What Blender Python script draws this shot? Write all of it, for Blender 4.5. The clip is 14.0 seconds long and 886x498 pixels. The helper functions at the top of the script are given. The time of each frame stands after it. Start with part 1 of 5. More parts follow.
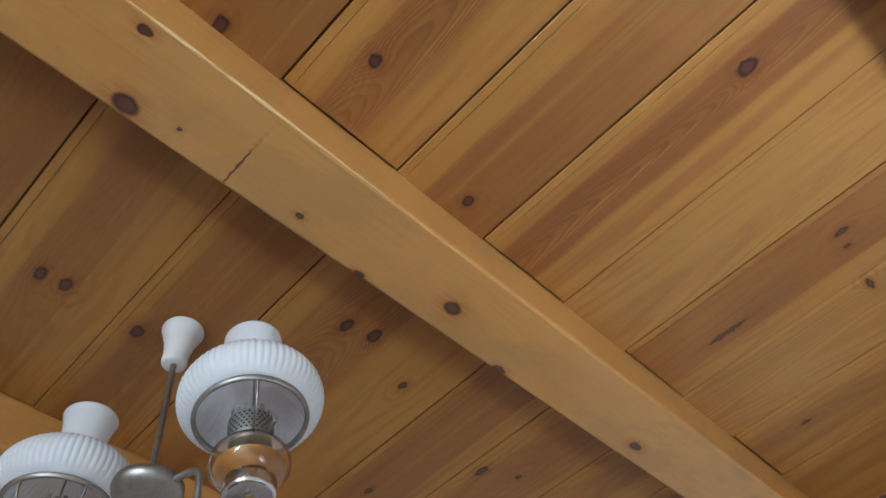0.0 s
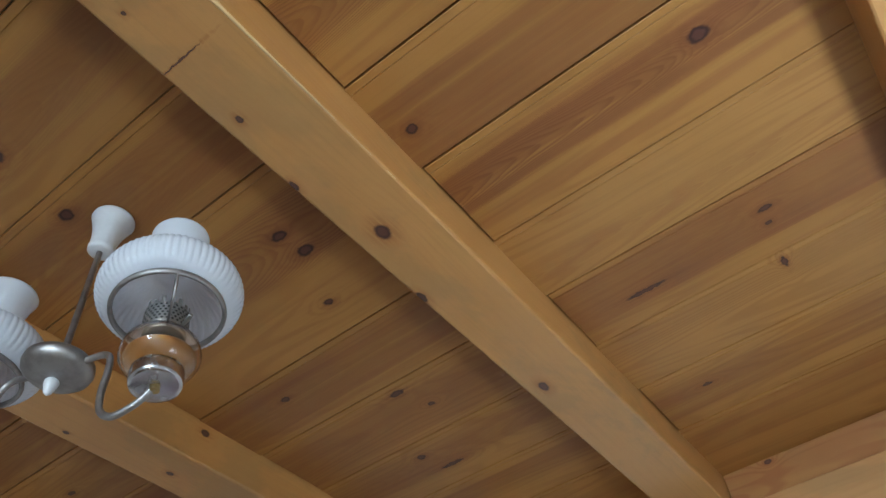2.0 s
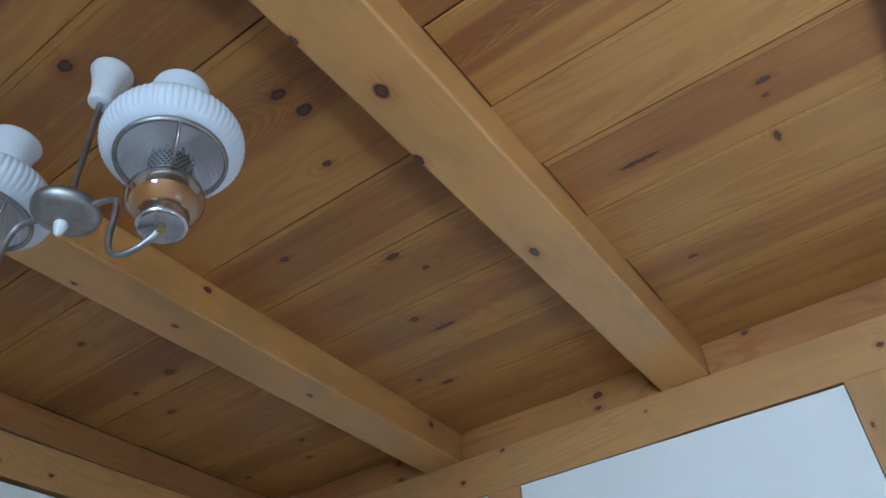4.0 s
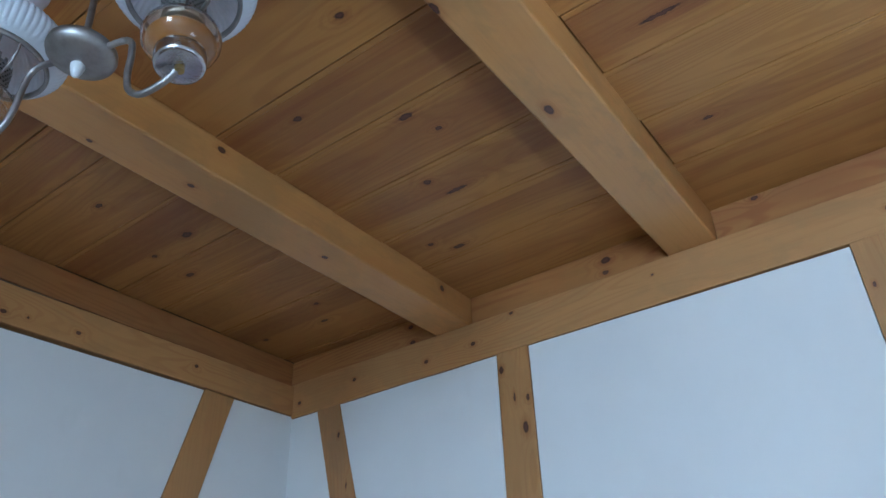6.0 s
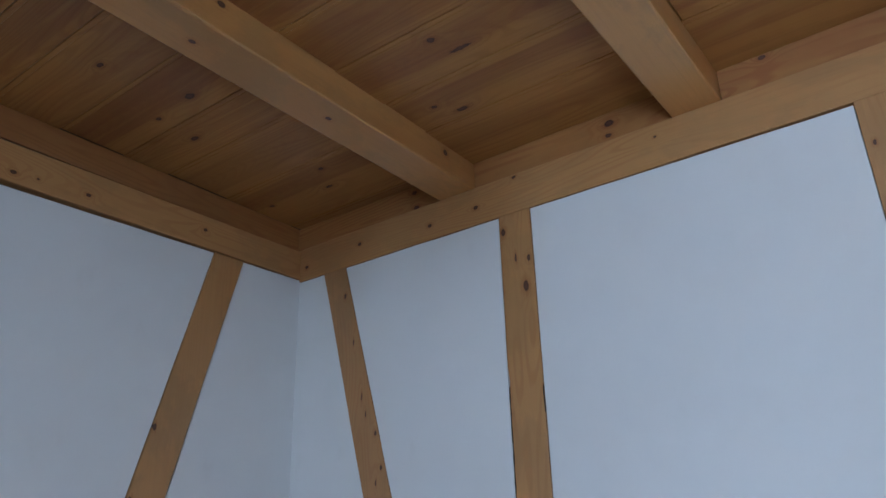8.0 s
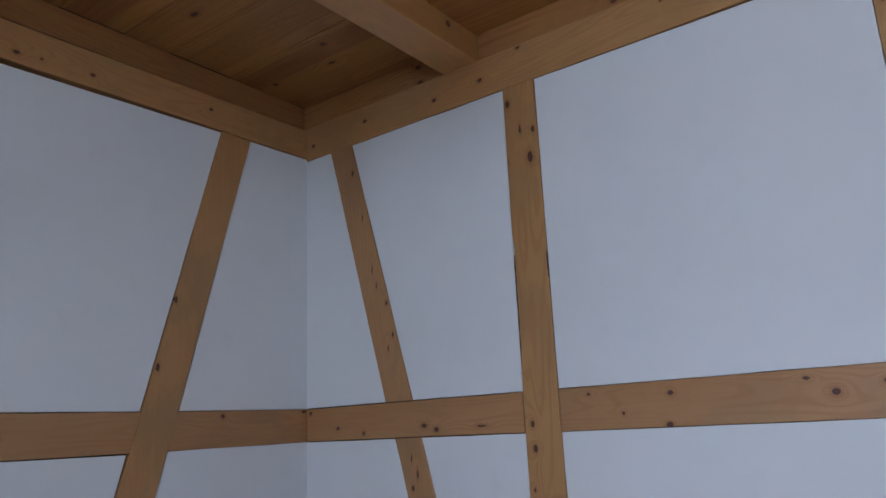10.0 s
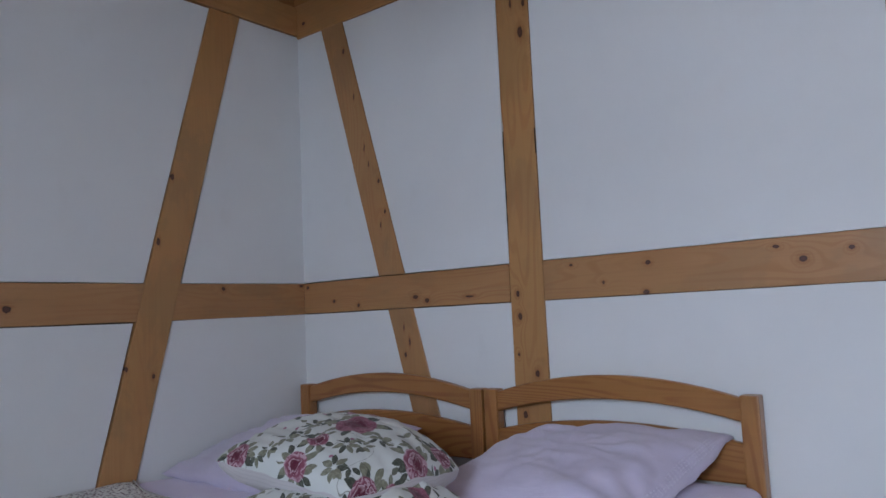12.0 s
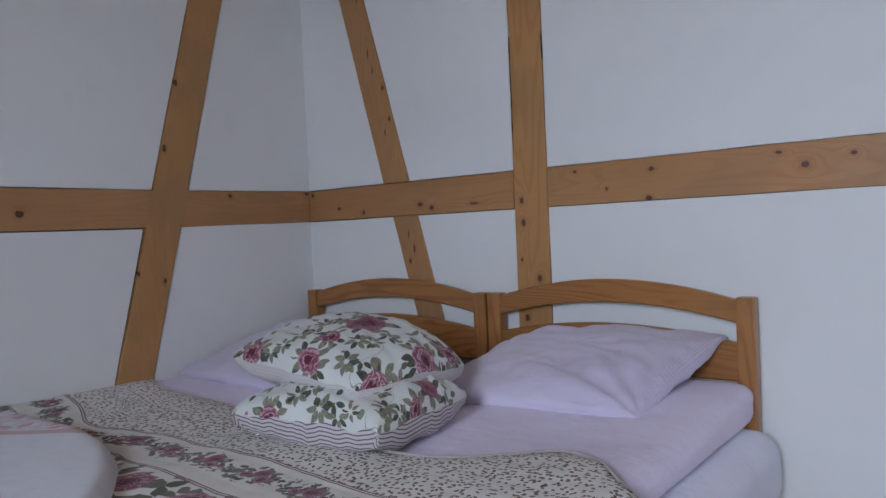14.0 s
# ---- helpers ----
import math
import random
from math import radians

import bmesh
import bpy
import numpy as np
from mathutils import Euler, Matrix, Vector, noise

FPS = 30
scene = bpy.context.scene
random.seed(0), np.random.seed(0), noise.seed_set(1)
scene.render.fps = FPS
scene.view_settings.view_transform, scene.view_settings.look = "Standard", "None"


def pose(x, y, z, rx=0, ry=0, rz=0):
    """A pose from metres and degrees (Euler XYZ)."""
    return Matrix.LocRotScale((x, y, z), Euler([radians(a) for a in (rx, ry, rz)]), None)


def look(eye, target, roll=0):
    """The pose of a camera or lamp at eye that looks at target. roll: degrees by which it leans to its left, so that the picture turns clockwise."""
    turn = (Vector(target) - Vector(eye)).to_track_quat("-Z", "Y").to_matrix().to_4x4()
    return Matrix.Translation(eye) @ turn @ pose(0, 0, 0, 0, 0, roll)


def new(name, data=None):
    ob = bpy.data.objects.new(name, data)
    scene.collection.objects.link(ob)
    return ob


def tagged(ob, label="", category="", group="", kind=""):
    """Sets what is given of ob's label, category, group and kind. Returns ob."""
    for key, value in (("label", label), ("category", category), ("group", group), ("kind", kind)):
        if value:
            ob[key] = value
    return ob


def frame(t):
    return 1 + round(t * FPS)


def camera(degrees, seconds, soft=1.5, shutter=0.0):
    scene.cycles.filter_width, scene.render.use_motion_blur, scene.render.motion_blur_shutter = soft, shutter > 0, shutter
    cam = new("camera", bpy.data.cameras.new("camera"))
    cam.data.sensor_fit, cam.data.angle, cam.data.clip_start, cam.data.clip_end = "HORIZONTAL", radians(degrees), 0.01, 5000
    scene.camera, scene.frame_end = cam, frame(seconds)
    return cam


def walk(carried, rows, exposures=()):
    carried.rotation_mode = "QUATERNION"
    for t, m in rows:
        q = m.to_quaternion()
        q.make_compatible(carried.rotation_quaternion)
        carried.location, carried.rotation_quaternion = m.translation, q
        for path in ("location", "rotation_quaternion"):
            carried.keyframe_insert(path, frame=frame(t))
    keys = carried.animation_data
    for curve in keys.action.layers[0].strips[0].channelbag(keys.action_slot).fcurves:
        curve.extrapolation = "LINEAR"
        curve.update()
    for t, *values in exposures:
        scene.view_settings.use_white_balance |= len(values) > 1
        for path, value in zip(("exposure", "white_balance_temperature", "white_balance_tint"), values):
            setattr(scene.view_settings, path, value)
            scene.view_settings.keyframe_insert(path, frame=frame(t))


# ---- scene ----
cam = camera(61.9, 14.0)
PATH = [
    (0, (2.344, -2.155, 1.471), (1.625, -1.248, 3.102), -8.8),
    (0.5, (2.356, -2.144, 1.464), (1.643, -1.2, 3.077), -7.4),
    (1, (2.367, -2.138, 1.46), (1.657, -1.151, 3.048), -6.1),
    (1.5, (2.377, -2.131, 1.449), (1.661, -1.097, 3.004), -5.3),
    (2, (2.381, -2.128, 1.436), (1.65, -1.049, 2.953), -4.7),
    (4.5, (2.366, -2.12, 1.359), (1.467, -0.829, 2.594), -2.6),
    (5, (2.356, -2.118, 1.342), (1.423, -0.793, 2.513), -2.4),
    (5.5, (2.347, -2.116, 1.326), (1.384, -0.76, 2.436), -2.1),
    (6, (2.34, -2.112, 1.311), (1.351, -0.728, 2.363), -2.0),
    (6.5, (2.338, -2.111, 1.296), (1.324, -0.699, 2.284), -1.8),
    (7, (2.338, -2.109, 1.276), (1.297, -0.67, 2.196), -1.6),
    (7.5, (2.334, -2.112, 1.255), (1.271, -0.644, 2.101), -1.6),
    (8, (2.337, -2.115, 1.235), (1.249, -0.624, 2.005), -1.7),
    (10.5, (2.377, -2.145, 1.15), (1.191, -0.588, 1.565), -2.7),
    (11, (2.396, -2.152, 1.134), (1.199, -0.587, 1.478), -2.7),
    (11.5, (2.405, -2.168, 1.12), (1.207, -0.589, 1.388), -2.6),
    (12, (2.424, -2.169, 1.107), (1.214, -0.588, 1.297), -2.6),
    (12.5, (2.423, -2.192, 1.094), (1.214, -0.603, 1.203), -2.6),
    (13, (2.435, -2.195, 1.09), (1.214, -0.611, 1.122), -2.5),
    (13.5, (2.437, -2.194, 1.081), (1.21, -0.614, 1.063), -2.3),
    (14, (2.43, -2.207, 1.081), (1.207, -0.625, 1.039), -2.5),
]
walk(cam, [(t, look(eye, target, roll)) for t, eye, target, roll in PATH], [
    (0, 0.26, 7150, 11), (2, 0.15, 6600, 7), (4.5, 0.15, 5550, 3), (5.5, 0.10, 5460, 4), (6.5, -0.08, 5580, 8), (7.5, -0.31, 5740, 12),
    (8.5, -0.48, 5900, 14), (10.5, -0.58, 6200, 20), (12, -0.56, 6350, 20), (14, -0.48, 6500, 20)])

# ---- light and world ----
world = bpy.data.worlds.new("world")
scene.world = world
world.use_nodes = True
sky = world.node_tree.nodes.new("ShaderNodeTexSky")
sky.sky_type, sky.sun_disc = "NISHITA", False
sky.sun_elevation, sky.sun_rotation = radians(35), radians(200)
world.node_tree.links.new(sky.outputs[0], world.node_tree.nodes["Background"].inputs[0])
world.node_tree.nodes["Background"].inputs[1].default_value = 0.1

ROOM_X, ROOM_Y = 3.4, -4.8          # the room runs from the corner at 0, 0 to here
WIN_R = (-1.85, -0.85, 0.85, 1.50)  # window in the east wall: y0, y1, z0, z1
WIN_B = (2.40, 3.30, 1.25, 2.40)    # window in the south wall: x0, x1, z0, z1


def window_light(name, eye, target, w, h, power, color, spread):
    lamp = bpy.data.lights.new(name, "AREA")
    lamp.shape, lamp.size, lamp.size_y, lamp.energy, lamp.color = "RECTANGLE", w, h, power, color
    lamp.spread = radians(spread)
    ob = new(name, lamp)
    ob.matrix_world = look(eye, target)
    return ob


DAY = (0.64, 0.83, 1.0)
window_light("daylight_east", (ROOM_X + 0.08, -1.35, 1.10), (2.90, -1.30, 2.65), 0.86, 0.32, 8, DAY, 95)
window_light("daylight_south", (2.85, ROOM_Y - 0.16, 1.85), (3.10, 0, -1.20), 0.86, 1.06, 104, DAY, 135)


# ---- material tools ----
class Nodes:
    """A new node material and short ways to add nodes to it."""

    def __init__(self, name):
        self.mat = bpy.data.materials.new(name)
        self.mat.use_nodes = True
        self.tree = self.mat.node_tree
        self.bsdf = self.tree.nodes["Principled BSDF"]

    def put(self, socket, value):
        if isinstance(value, bpy.types.NodeSocket):
            self.tree.links.new(value, socket)
        else:
            socket.default_value = value

    def add(self, kind, *ins, out=0, **props):
        node = self.tree.nodes.new("ShaderNode" + kind)
        for key, value in props.items():
            setattr(node, key, value)
        for i, value in enumerate(ins):
            if value is not None:
                self.put(node.inputs[i], value)
        return node.outputs[out]

    def m(self, op, a, b=0.0, c=0.0, clamp=False):
        return self.add("Math", a, b, c, operation=op, use_clamp=clamp)

    def v(self, op, a, b=(0, 0, 0), out=0):
        return self.add("VectorMath", a, b, operation=op, out=out)

    def scale(self, a, s):
        node = self.tree.nodes.new("ShaderNodeVectorMath")
        node.operation = "SCALE"
        self.put(node.inputs[0], a)
        self.put(node.inputs[3], s)
        return node.outputs[0]

    def noise(self, vec, scale, detail=2.0, rough=0.5, distort=0.0, out=0):
        node = self.tree.nodes.new("ShaderNodeTexNoise")
        for key, value in (("Vector", vec), ("Scale", scale), ("Detail", detail), ("Roughness", rough), ("Distortion", distort)):
            self.put(node.inputs[key], value)
        return node.outputs[out]

    def voronoi(self, vec, scale, rnd=1.0):
        node = self.tree.nodes.new("ShaderNodeTexVoronoi")
        node.voronoi_dimensions = "2D"
        for key, value in (("Vector", vec), ("Scale", scale), ("Randomness", rnd)):
            self.put(node.inputs[key], value)
        return node.outputs["Color"], node.outputs["Position"]

    def step(self, x, a, b):
        """0 below a, 1 above b (or the other way when a > b)."""
        node = self.tree.nodes.new("ShaderNodeMapRange")
        node.interpolation_type = "SMOOTHSTEP"
        flip = a > b
        lo, hi = (b, a) if flip else (a, b)
        for i, value in enumerate((x, lo, hi, 1.0 if flip else 0.0, 0.0 if flip else 1.0)):
            self.put(node.inputs[i], value)
        return node.outputs[0]

    def mix(self, f, a, b, blend="MIX"):
        node = self.tree.nodes.new("ShaderNodeMix")
        node.data_type, node.blend_type = "RGBA", blend
        self.put(node.inputs[0], f)
        for i, value in ((6, a), (7, b)):
            self.put(node.inputs[i], (*value, 1) if isinstance(value, tuple) and len(value) == 3 else value)
        return node.outputs[2]

    def sep(self, vec, i):
        return self.add("SeparateXYZ", vec, out=i)

    def comb(self, x, y, z=0.0):
        return self.add("CombineXYZ", x, y, z)

    def bump(self, height, strength=0.3, dist=0.002):
        node = self.tree.nodes.new("ShaderNodeBump")
        for key, value in (("Strength", strength), ("Distance", dist), ("Height", height)):
            self.put(node.inputs[key], value)
        return node.outputs[0]

    def done(self, color, rough=0.5, normal=None, **more):
        self.put(self.bsdf.inputs["Base Color"], (*color, 1) if isinstance(color, tuple) and len(color) == 3 else color)
        self.put(self.bsdf.inputs["Roughness"], rough)
        if normal is not None:
            self.put(self.bsdf.inputs["Normal"], normal)
        for key, value in more.items():
            self.put(self.bsdf.inputs[key.replace("_", " ")], value)
        return self.mat


def knot_field(g, pos, knots, flat):
    """Distance to the nearest knot, in knot radii. knots: (a, b, radius along a, radius along b) in the plane across axis flat."""
    best = None
    for knot in knots:
        if len(knot) == 6:
            c, r = knot[:3], [1 / k for k in knot[3:]]
        else:
            c, r = list(knot[:2]), [1.08 / k for k in knot[2:]]
            c.insert(flat, 0.0)
            r.insert(flat, 0.0)
        d = g.v("LENGTH", g.v("MULTIPLY", g.v("SUBTRACT", pos, tuple(c)), tuple(r)), out=1)
        best = d if best is None else g.m("MINIMUM", best, d)
    return best


def wood(name, along, sap, heart, knots=(), flat=2, red=0.5, rough=0.42, boards=False, grain=1.0, coat=0.22, sheen=0.22):
    """Varnished pine. along: axis of the grain; knots lie in the plane across axis flat; boards: the ceiling's board map."""
    g = Nodes(name)
    pos = g.add("TexCoord", out=3)
    if boards:
        uv = g.add("UVMap", uv_map="board")
        rnd = g.add("NewGeometry", out=8)
        across = g.sep(uv, 1)
        base = g.comb(g.m("ADD", g.sep(uv, 0), g.m("MULTIPLY", rnd, 40.0)), g.m("MULTIPLY", across, 0.23), g.m("MULTIPLY", rnd, 17.0))
        stretch = (0.55, 6.0, 6.0)
        fibre = (2.5, 130.0, 130.0)
    else:
        rnd = g.add("ObjectInfo", out=5)
        base = g.v("ADD", pos, g.comb(g.m("MULTIPLY", rnd, 31.0), g.m("MULTIPLY", rnd, 17.0), g.m("MULTIPLY", rnd, 23.0)))
        stretch, fibre = [7.0] * 3, [140.0] * 3
        stretch[along], fibre[along] = 0.7, 3.0
    grown = g.noise(g.v("MULTIPLY", base, tuple(stretch)), 1.0, 1.5, 0.45)
    knot = None
    if knots:
        knot = knot_field(g, g.v("ADD", pos, g.scale(g.v("SUBTRACT", g.noise(pos, 70.0, 2.0, out=1), (0.5, 0.5, 0.5)), 0.011 if boards else 0.007)), knots, flat)
        near = g.m("POWER", 2.718, g.m("MULTIPLY", knot, -0.55))
        grown = g.m("ADD", grown, g.m("MULTIPLY", near, 0.22))
    rings = g.m("ADD", g.m("MULTIPLY", g.m("SINE", g.m("MULTIPLY", grown, 150.0)), 0.5), 0.5)
    broad = g.noise(g.v("MULTIPLY", base, tuple(s * 0.9 for s in stretch)), 1.0, 3.0, 0.55)
    fine = g.noise(g.v("MULTIPLY", base, tuple(fibre)), 1.0, 2.0, 0.6)
    blotch = g.noise(base, 2.3, 3.0, 0.6)
    if boards:
        # heartwood lies in a strip of each board; its edge is crisp and wanders a little along the grain
        heart_uv, look_uv = g.add("UVMap", uv_map="heart"), g.add("UVMap", uv_map="look")
        inner, share, tone, figure = g.sep(heart_uv, 0), g.sep(heart_uv, 1), g.sep(look_uv, 0), g.sep(look_uv, 1)
        drift = g.noise(g.v("MULTIPLY", base, (1.1, 3.0, 1.0)), 1.0, 3.0, 0.6)
        comb = g.noise(g.v("MULTIPLY", base, (0.8, 42.0, 9.0)), 1.0, 4.0, 0.65)
        inner = g.m("ADD", inner, g.m("MULTIPLY", g.m("SUBTRACT", drift, 0.5), 0.9))
        core = g.m("MULTIPLY", g.step(g.m("ADD", g.m("ABSOLUTE", inner), g.m("MULTIPLY", g.m("SUBTRACT", comb, 0.5), 1.1)), 1.18, 0.86), g.m("MULTIPLY", share, g.m("ADD", 0.50, g.m("MULTIPLY", comb, 0.75))))
    else:
        core = g.m("MULTIPLY", g.step(broad, 0.47, 0.66), red)
    color = g.mix(g.m("MINIMUM", core, 1.0), sap, heart)
    late = tuple(c * k for c, k in zip(heart, (0.80, 0.62, 0.55)))
    if boards:
        streak = g.noise(g.v("MULTIPLY", base, (0.45, 22.0, 9.0)), 1.0, 4.0, 0.62)
        color = g.mix(g.m("MULTIPLY", g.step(streak, 0.52, 0.66), 0.42), color, tuple(c * k for c, k in zip(heart, (0.95, 0.80, 0.85))))
        color = g.mix(g.m("MULTIPLY", g.step(streak, 0.46, 0.34), 0.45), color, tuple(c * k for c, k in zip(sap, (1.14, 1.22, 1.20))))
        color = g.mix(g.m("MAXIMUM", tone, 0.0), color, tuple(c * k for c, k in zip(heart, (0.95, 0.85, 0.85))))
        color = g.mix(g.m("MAXIMUM", g.m("MULTIPLY", tone, -1.0), 0.0), color, tuple(c * k for c, k in zip(sap, (1.02, 1.10, 1.25))))
        # nested arches where the board was sawn across its rings
        arch_at = g.m("ADD", g.m("MULTIPLY", g.m("MULTIPLY", inner, inner), 8.0), g.m("MULTIPLY", g.sep(base, 0), 17.0))
        arch_at = g.m("ADD", arch_at, g.m("MULTIPLY", g.noise(g.v("MULTIPLY", base, (3.0, 14.0, 1.0)), 1.0, 2.0, 0.5), 3.2))
        if knots:
            arch_at = g.m("ADD", arch_at, g.m("MULTIPLY", near, 5.0))
        arch_line = g.m("FRACT", arch_at)
        arch_line = g.m("MULTIPLY", g.step(arch_line, 0.30, 0.85), g.step(arch_line, 1.0, 0.90))
        color = g.mix(g.m("MULTIPLY", g.m("MULTIPLY", arch_line, figure), g.m("MULTIPLY", g.step(g.m("ABSOLUTE", inner), 1.5, 0.9), 0.75)), color, late)
    color = g.mix(g.m("MULTIPLY", g.step(rings, 0.45, 1.0), g.m("MULTIPLY", g.step(blotch, 0.34, 0.60), (0.34 if boards else 0.68) * grain)), color, late)
    color = g.mix(g.m("MULTIPLY", g.step(fine, 0.5, 0.75), 0.42 if boards else 0.30), color, tuple(c * 0.72 for c in sap))
    color = g.mix(g.m("MULTIPLY", g.step(blotch, 0.35, 0.7), 0.25), color, tuple(min(1, c * 1.18) for c in sap))
    if not boards:
        handled = g.noise(g.v("MULTIPLY", pos, tuple(5.0 if k != along else 2.4 for k in range(3))), 1.0, 5.0, 0.65, 0.4)
        color = g.mix(g.m("MULTIPLY", g.step(handled, 0.48, 0.60), 0.28 + 0.45 * max(0.0, 0.7 - grain)), color, tuple(c * k for c, k in zip(sap, (0.70, 0.78, 0.90))))
    if knot is not None:
        color = g.mix(g.m("MULTIPLY", g.step(knot, 3.2, 0.9), g.m("MULTIPLY", g.step(fine, 0.3, 0.6), 0.6)), color, late)
        color = g.mix(g.m("MULTIPLY", g.step(knot, 1.3, 0.8), 0.96), color, (0.036, 0.010, 0.009))
        color = g.mix(g.m("MULTIPLY", g.step(knot, 0.80, 0.50), 0.62), color, (0.115, 0.038, 0.024))
    height = g.m("ADD", g.m("MULTIPLY", rings, 0.35), g.m("MULTIPLY", fine, 0.65))
    worn = g.m("ADD", rough - 0.08, g.m("MULTIPLY", blotch, 0.18))
    return g.done(color, worn, g.bump(height, 0.28, 0.0012), Specular_IOR_Level=0.28 if boards else 0.42, Coat_Weight=coat, Coat_Roughness=sheen)


def plaster(name):
    g = Nodes(name)
    pos = g.add("TexCoord", out=3)
    blot = g.noise(pos, 1.7, 4.0, 0.6)
    fine = g.noise(pos, 260.0, 3.0, 0.6)
    trowel = g.noise(g.v("MULTIPLY", pos, (1, 1, 0.6)), 9.0, 3.0, 0.5)
    color = g.mix(g.m("MULTIPLY", g.step(blot, 0.4, 0.75), 0.5), (0.80, 0.79, 0.775), (0.75, 0.74, 0.725))
    color = g.mix(g.m("MULTIPLY", g.step(trowel, 0.62, 0.8), 0.25), color, (0.70, 0.68, 0.65))
    height = g.m("ADD", g.m("MULTIPLY", fine, 0.25), trowel)
    return g.done(color, 0.9, g.bump(height, 0.35, 0.003), Specular_IOR_Level=0.2)


def cloth(name, color, shade, weave=900.0, sheen=0.3, wrinkle=0.0):
    g = Nodes(name)
    pos = g.add("TexCoord", out=3)
    blot = g.noise(pos, 6.0, 3.0, 0.6)
    thread = g.noise(pos, weave, 2.0, 0.7)
    c = g.mix(g.step(blot, 0.35, 0.7), color, shade)
    c = g.mix(g.m("MULTIPLY", g.step(thread, 0.45, 0.75), 0.25), c, tuple(x * 0.8 for x in shade))
    height = g.m("ADD", g.m("MULTIPLY", thread, 0.15), g.m("MULTIPLY", g.noise(g.v("MULTIPLY", pos, (1, 2.2, 1)), 11.0, 4.0, 0.62, 1.2), wrinkle * 2.4))
    return g.done(c, 0.92, g.bump(height, 0.55, 0.007), Sheen_Weight=sheen, Specular_IOR_Level=0.15)


def leaves(g, uv, scale, long, wide, keep, seed):
    """Mask and random colour of small printed leaves, one to a cell."""
    cells, at = g.voronoi(g.v("ADD", uv, (seed, seed * 1.7, 0)), scale, 0.9)
    away = g.v("SUBTRACT", g.v("ADD", uv, (seed, seed * 1.7, 0)), at)
    node = g.tree.nodes.new("ShaderNodeVectorRotate")
    node.rotation_type = "Z_AXIS"
    g.put(node.inputs["Vector"], away)
    g.put(node.inputs["Angle"], g.m("MULTIPLY", g.sep(cells, 0), 6.28))
    local = node.outputs[0]
    u = g.m("DIVIDE", g.sep(local, 0), long)
    w = g.m("DIVIDE", g.m("ABSOLUTE", g.sep(local, 1)), wide)
    body = g.m("ADD", g.m("MULTIPLY", u, u), w)
    return g.m("MULTIPLY", g.step(body, 1.05, 0.85), g.m("LESS_THAN", g.sep(cells, 1), keep)), g.sep(cells, 2)


def rose_print(g, d, uv, pale):
    """Colour of a printed rose at d radii from its middle: a dark heart, then petals with pale rims."""
    petal = g.noise(uv, 42.0, 1.0, 0.5, 0.8)
    brush = g.noise(uv, 85.0, 3.0, 0.6, 0.5)
    fold = g.m("FRACT", g.m("ADD", g.m("MULTIPLY", d, 2.3), g.m("MULTIPLY", petal, 3.4)))
    c = g.mix(g.step(g.m("ADD", d, g.m("MULTIPLY", g.m("SUBTRACT", petal, 0.5), 1.1)), 0.25, 0.85), (0.13, 0.018, 0.036), (0.29, 0.090, 0.130))
    c = g.mix(g.m("MULTIPLY", g.step(fold, 0.25, 0.0), 0.55), c, (0.13, 0.028, 0.045))
    c = g.mix(g.m("MULTIPLY", g.m("MULTIPLY", g.step(fold, 0.35, 0.85), g.step(brush, 0.30, 0.5)), g.m("MULTIPLY", g.step(d, 0.15, 0.5), pale)), c, (0.70, 0.50, 0.54))
    return g.mix(g.m("MULTIPLY", g.step(brush, 0.5, 0.72), 0.35), c, (0.20, 0.055, 0.085))


def leaf_ring(g, at, u, v, r, count, out, size, keep, seed):
    """Mask of printed leaves that stand out round a rose or a stem's end."""
    away = g.v("SUBTRACT", at, (u, v, 0))
    far = g.v("LENGTH", away, out=1)
    turn = g.m("MULTIPLY", g.m("ADD", g.m("ARCTAN2", g.sep(away, 1), g.sep(away, 0)), seed), count / 6.2832)
    slot = g.m("ROUND", turn)
    across = g.m("DIVIDE", g.m("ABSOLUTE", g.m("MULTIPLY", g.m("MULTIPLY", g.m("SUBTRACT", turn, slot), 6.2832 / count), far)), 0.50 * size)
    along = g.m("DIVIDE", g.m("SUBTRACT", far, out), size)
    chance = g.m("FRACT", g.m("MULTIPLY", g.m("SINE", g.m("ADD", g.m("MULTIPLY", slot, 12.99), seed * 7.3)), 43.7))
    body = g.m("ADD", g.m("MULTIPLY", along, along), across)
    return g.m("MULTIPLY", g.step(body, 1.05, 0.85), g.m("LESS_THAN", g.m("ABSOLUTE", chance), keep)), g.m("ABSOLUTE", chance)


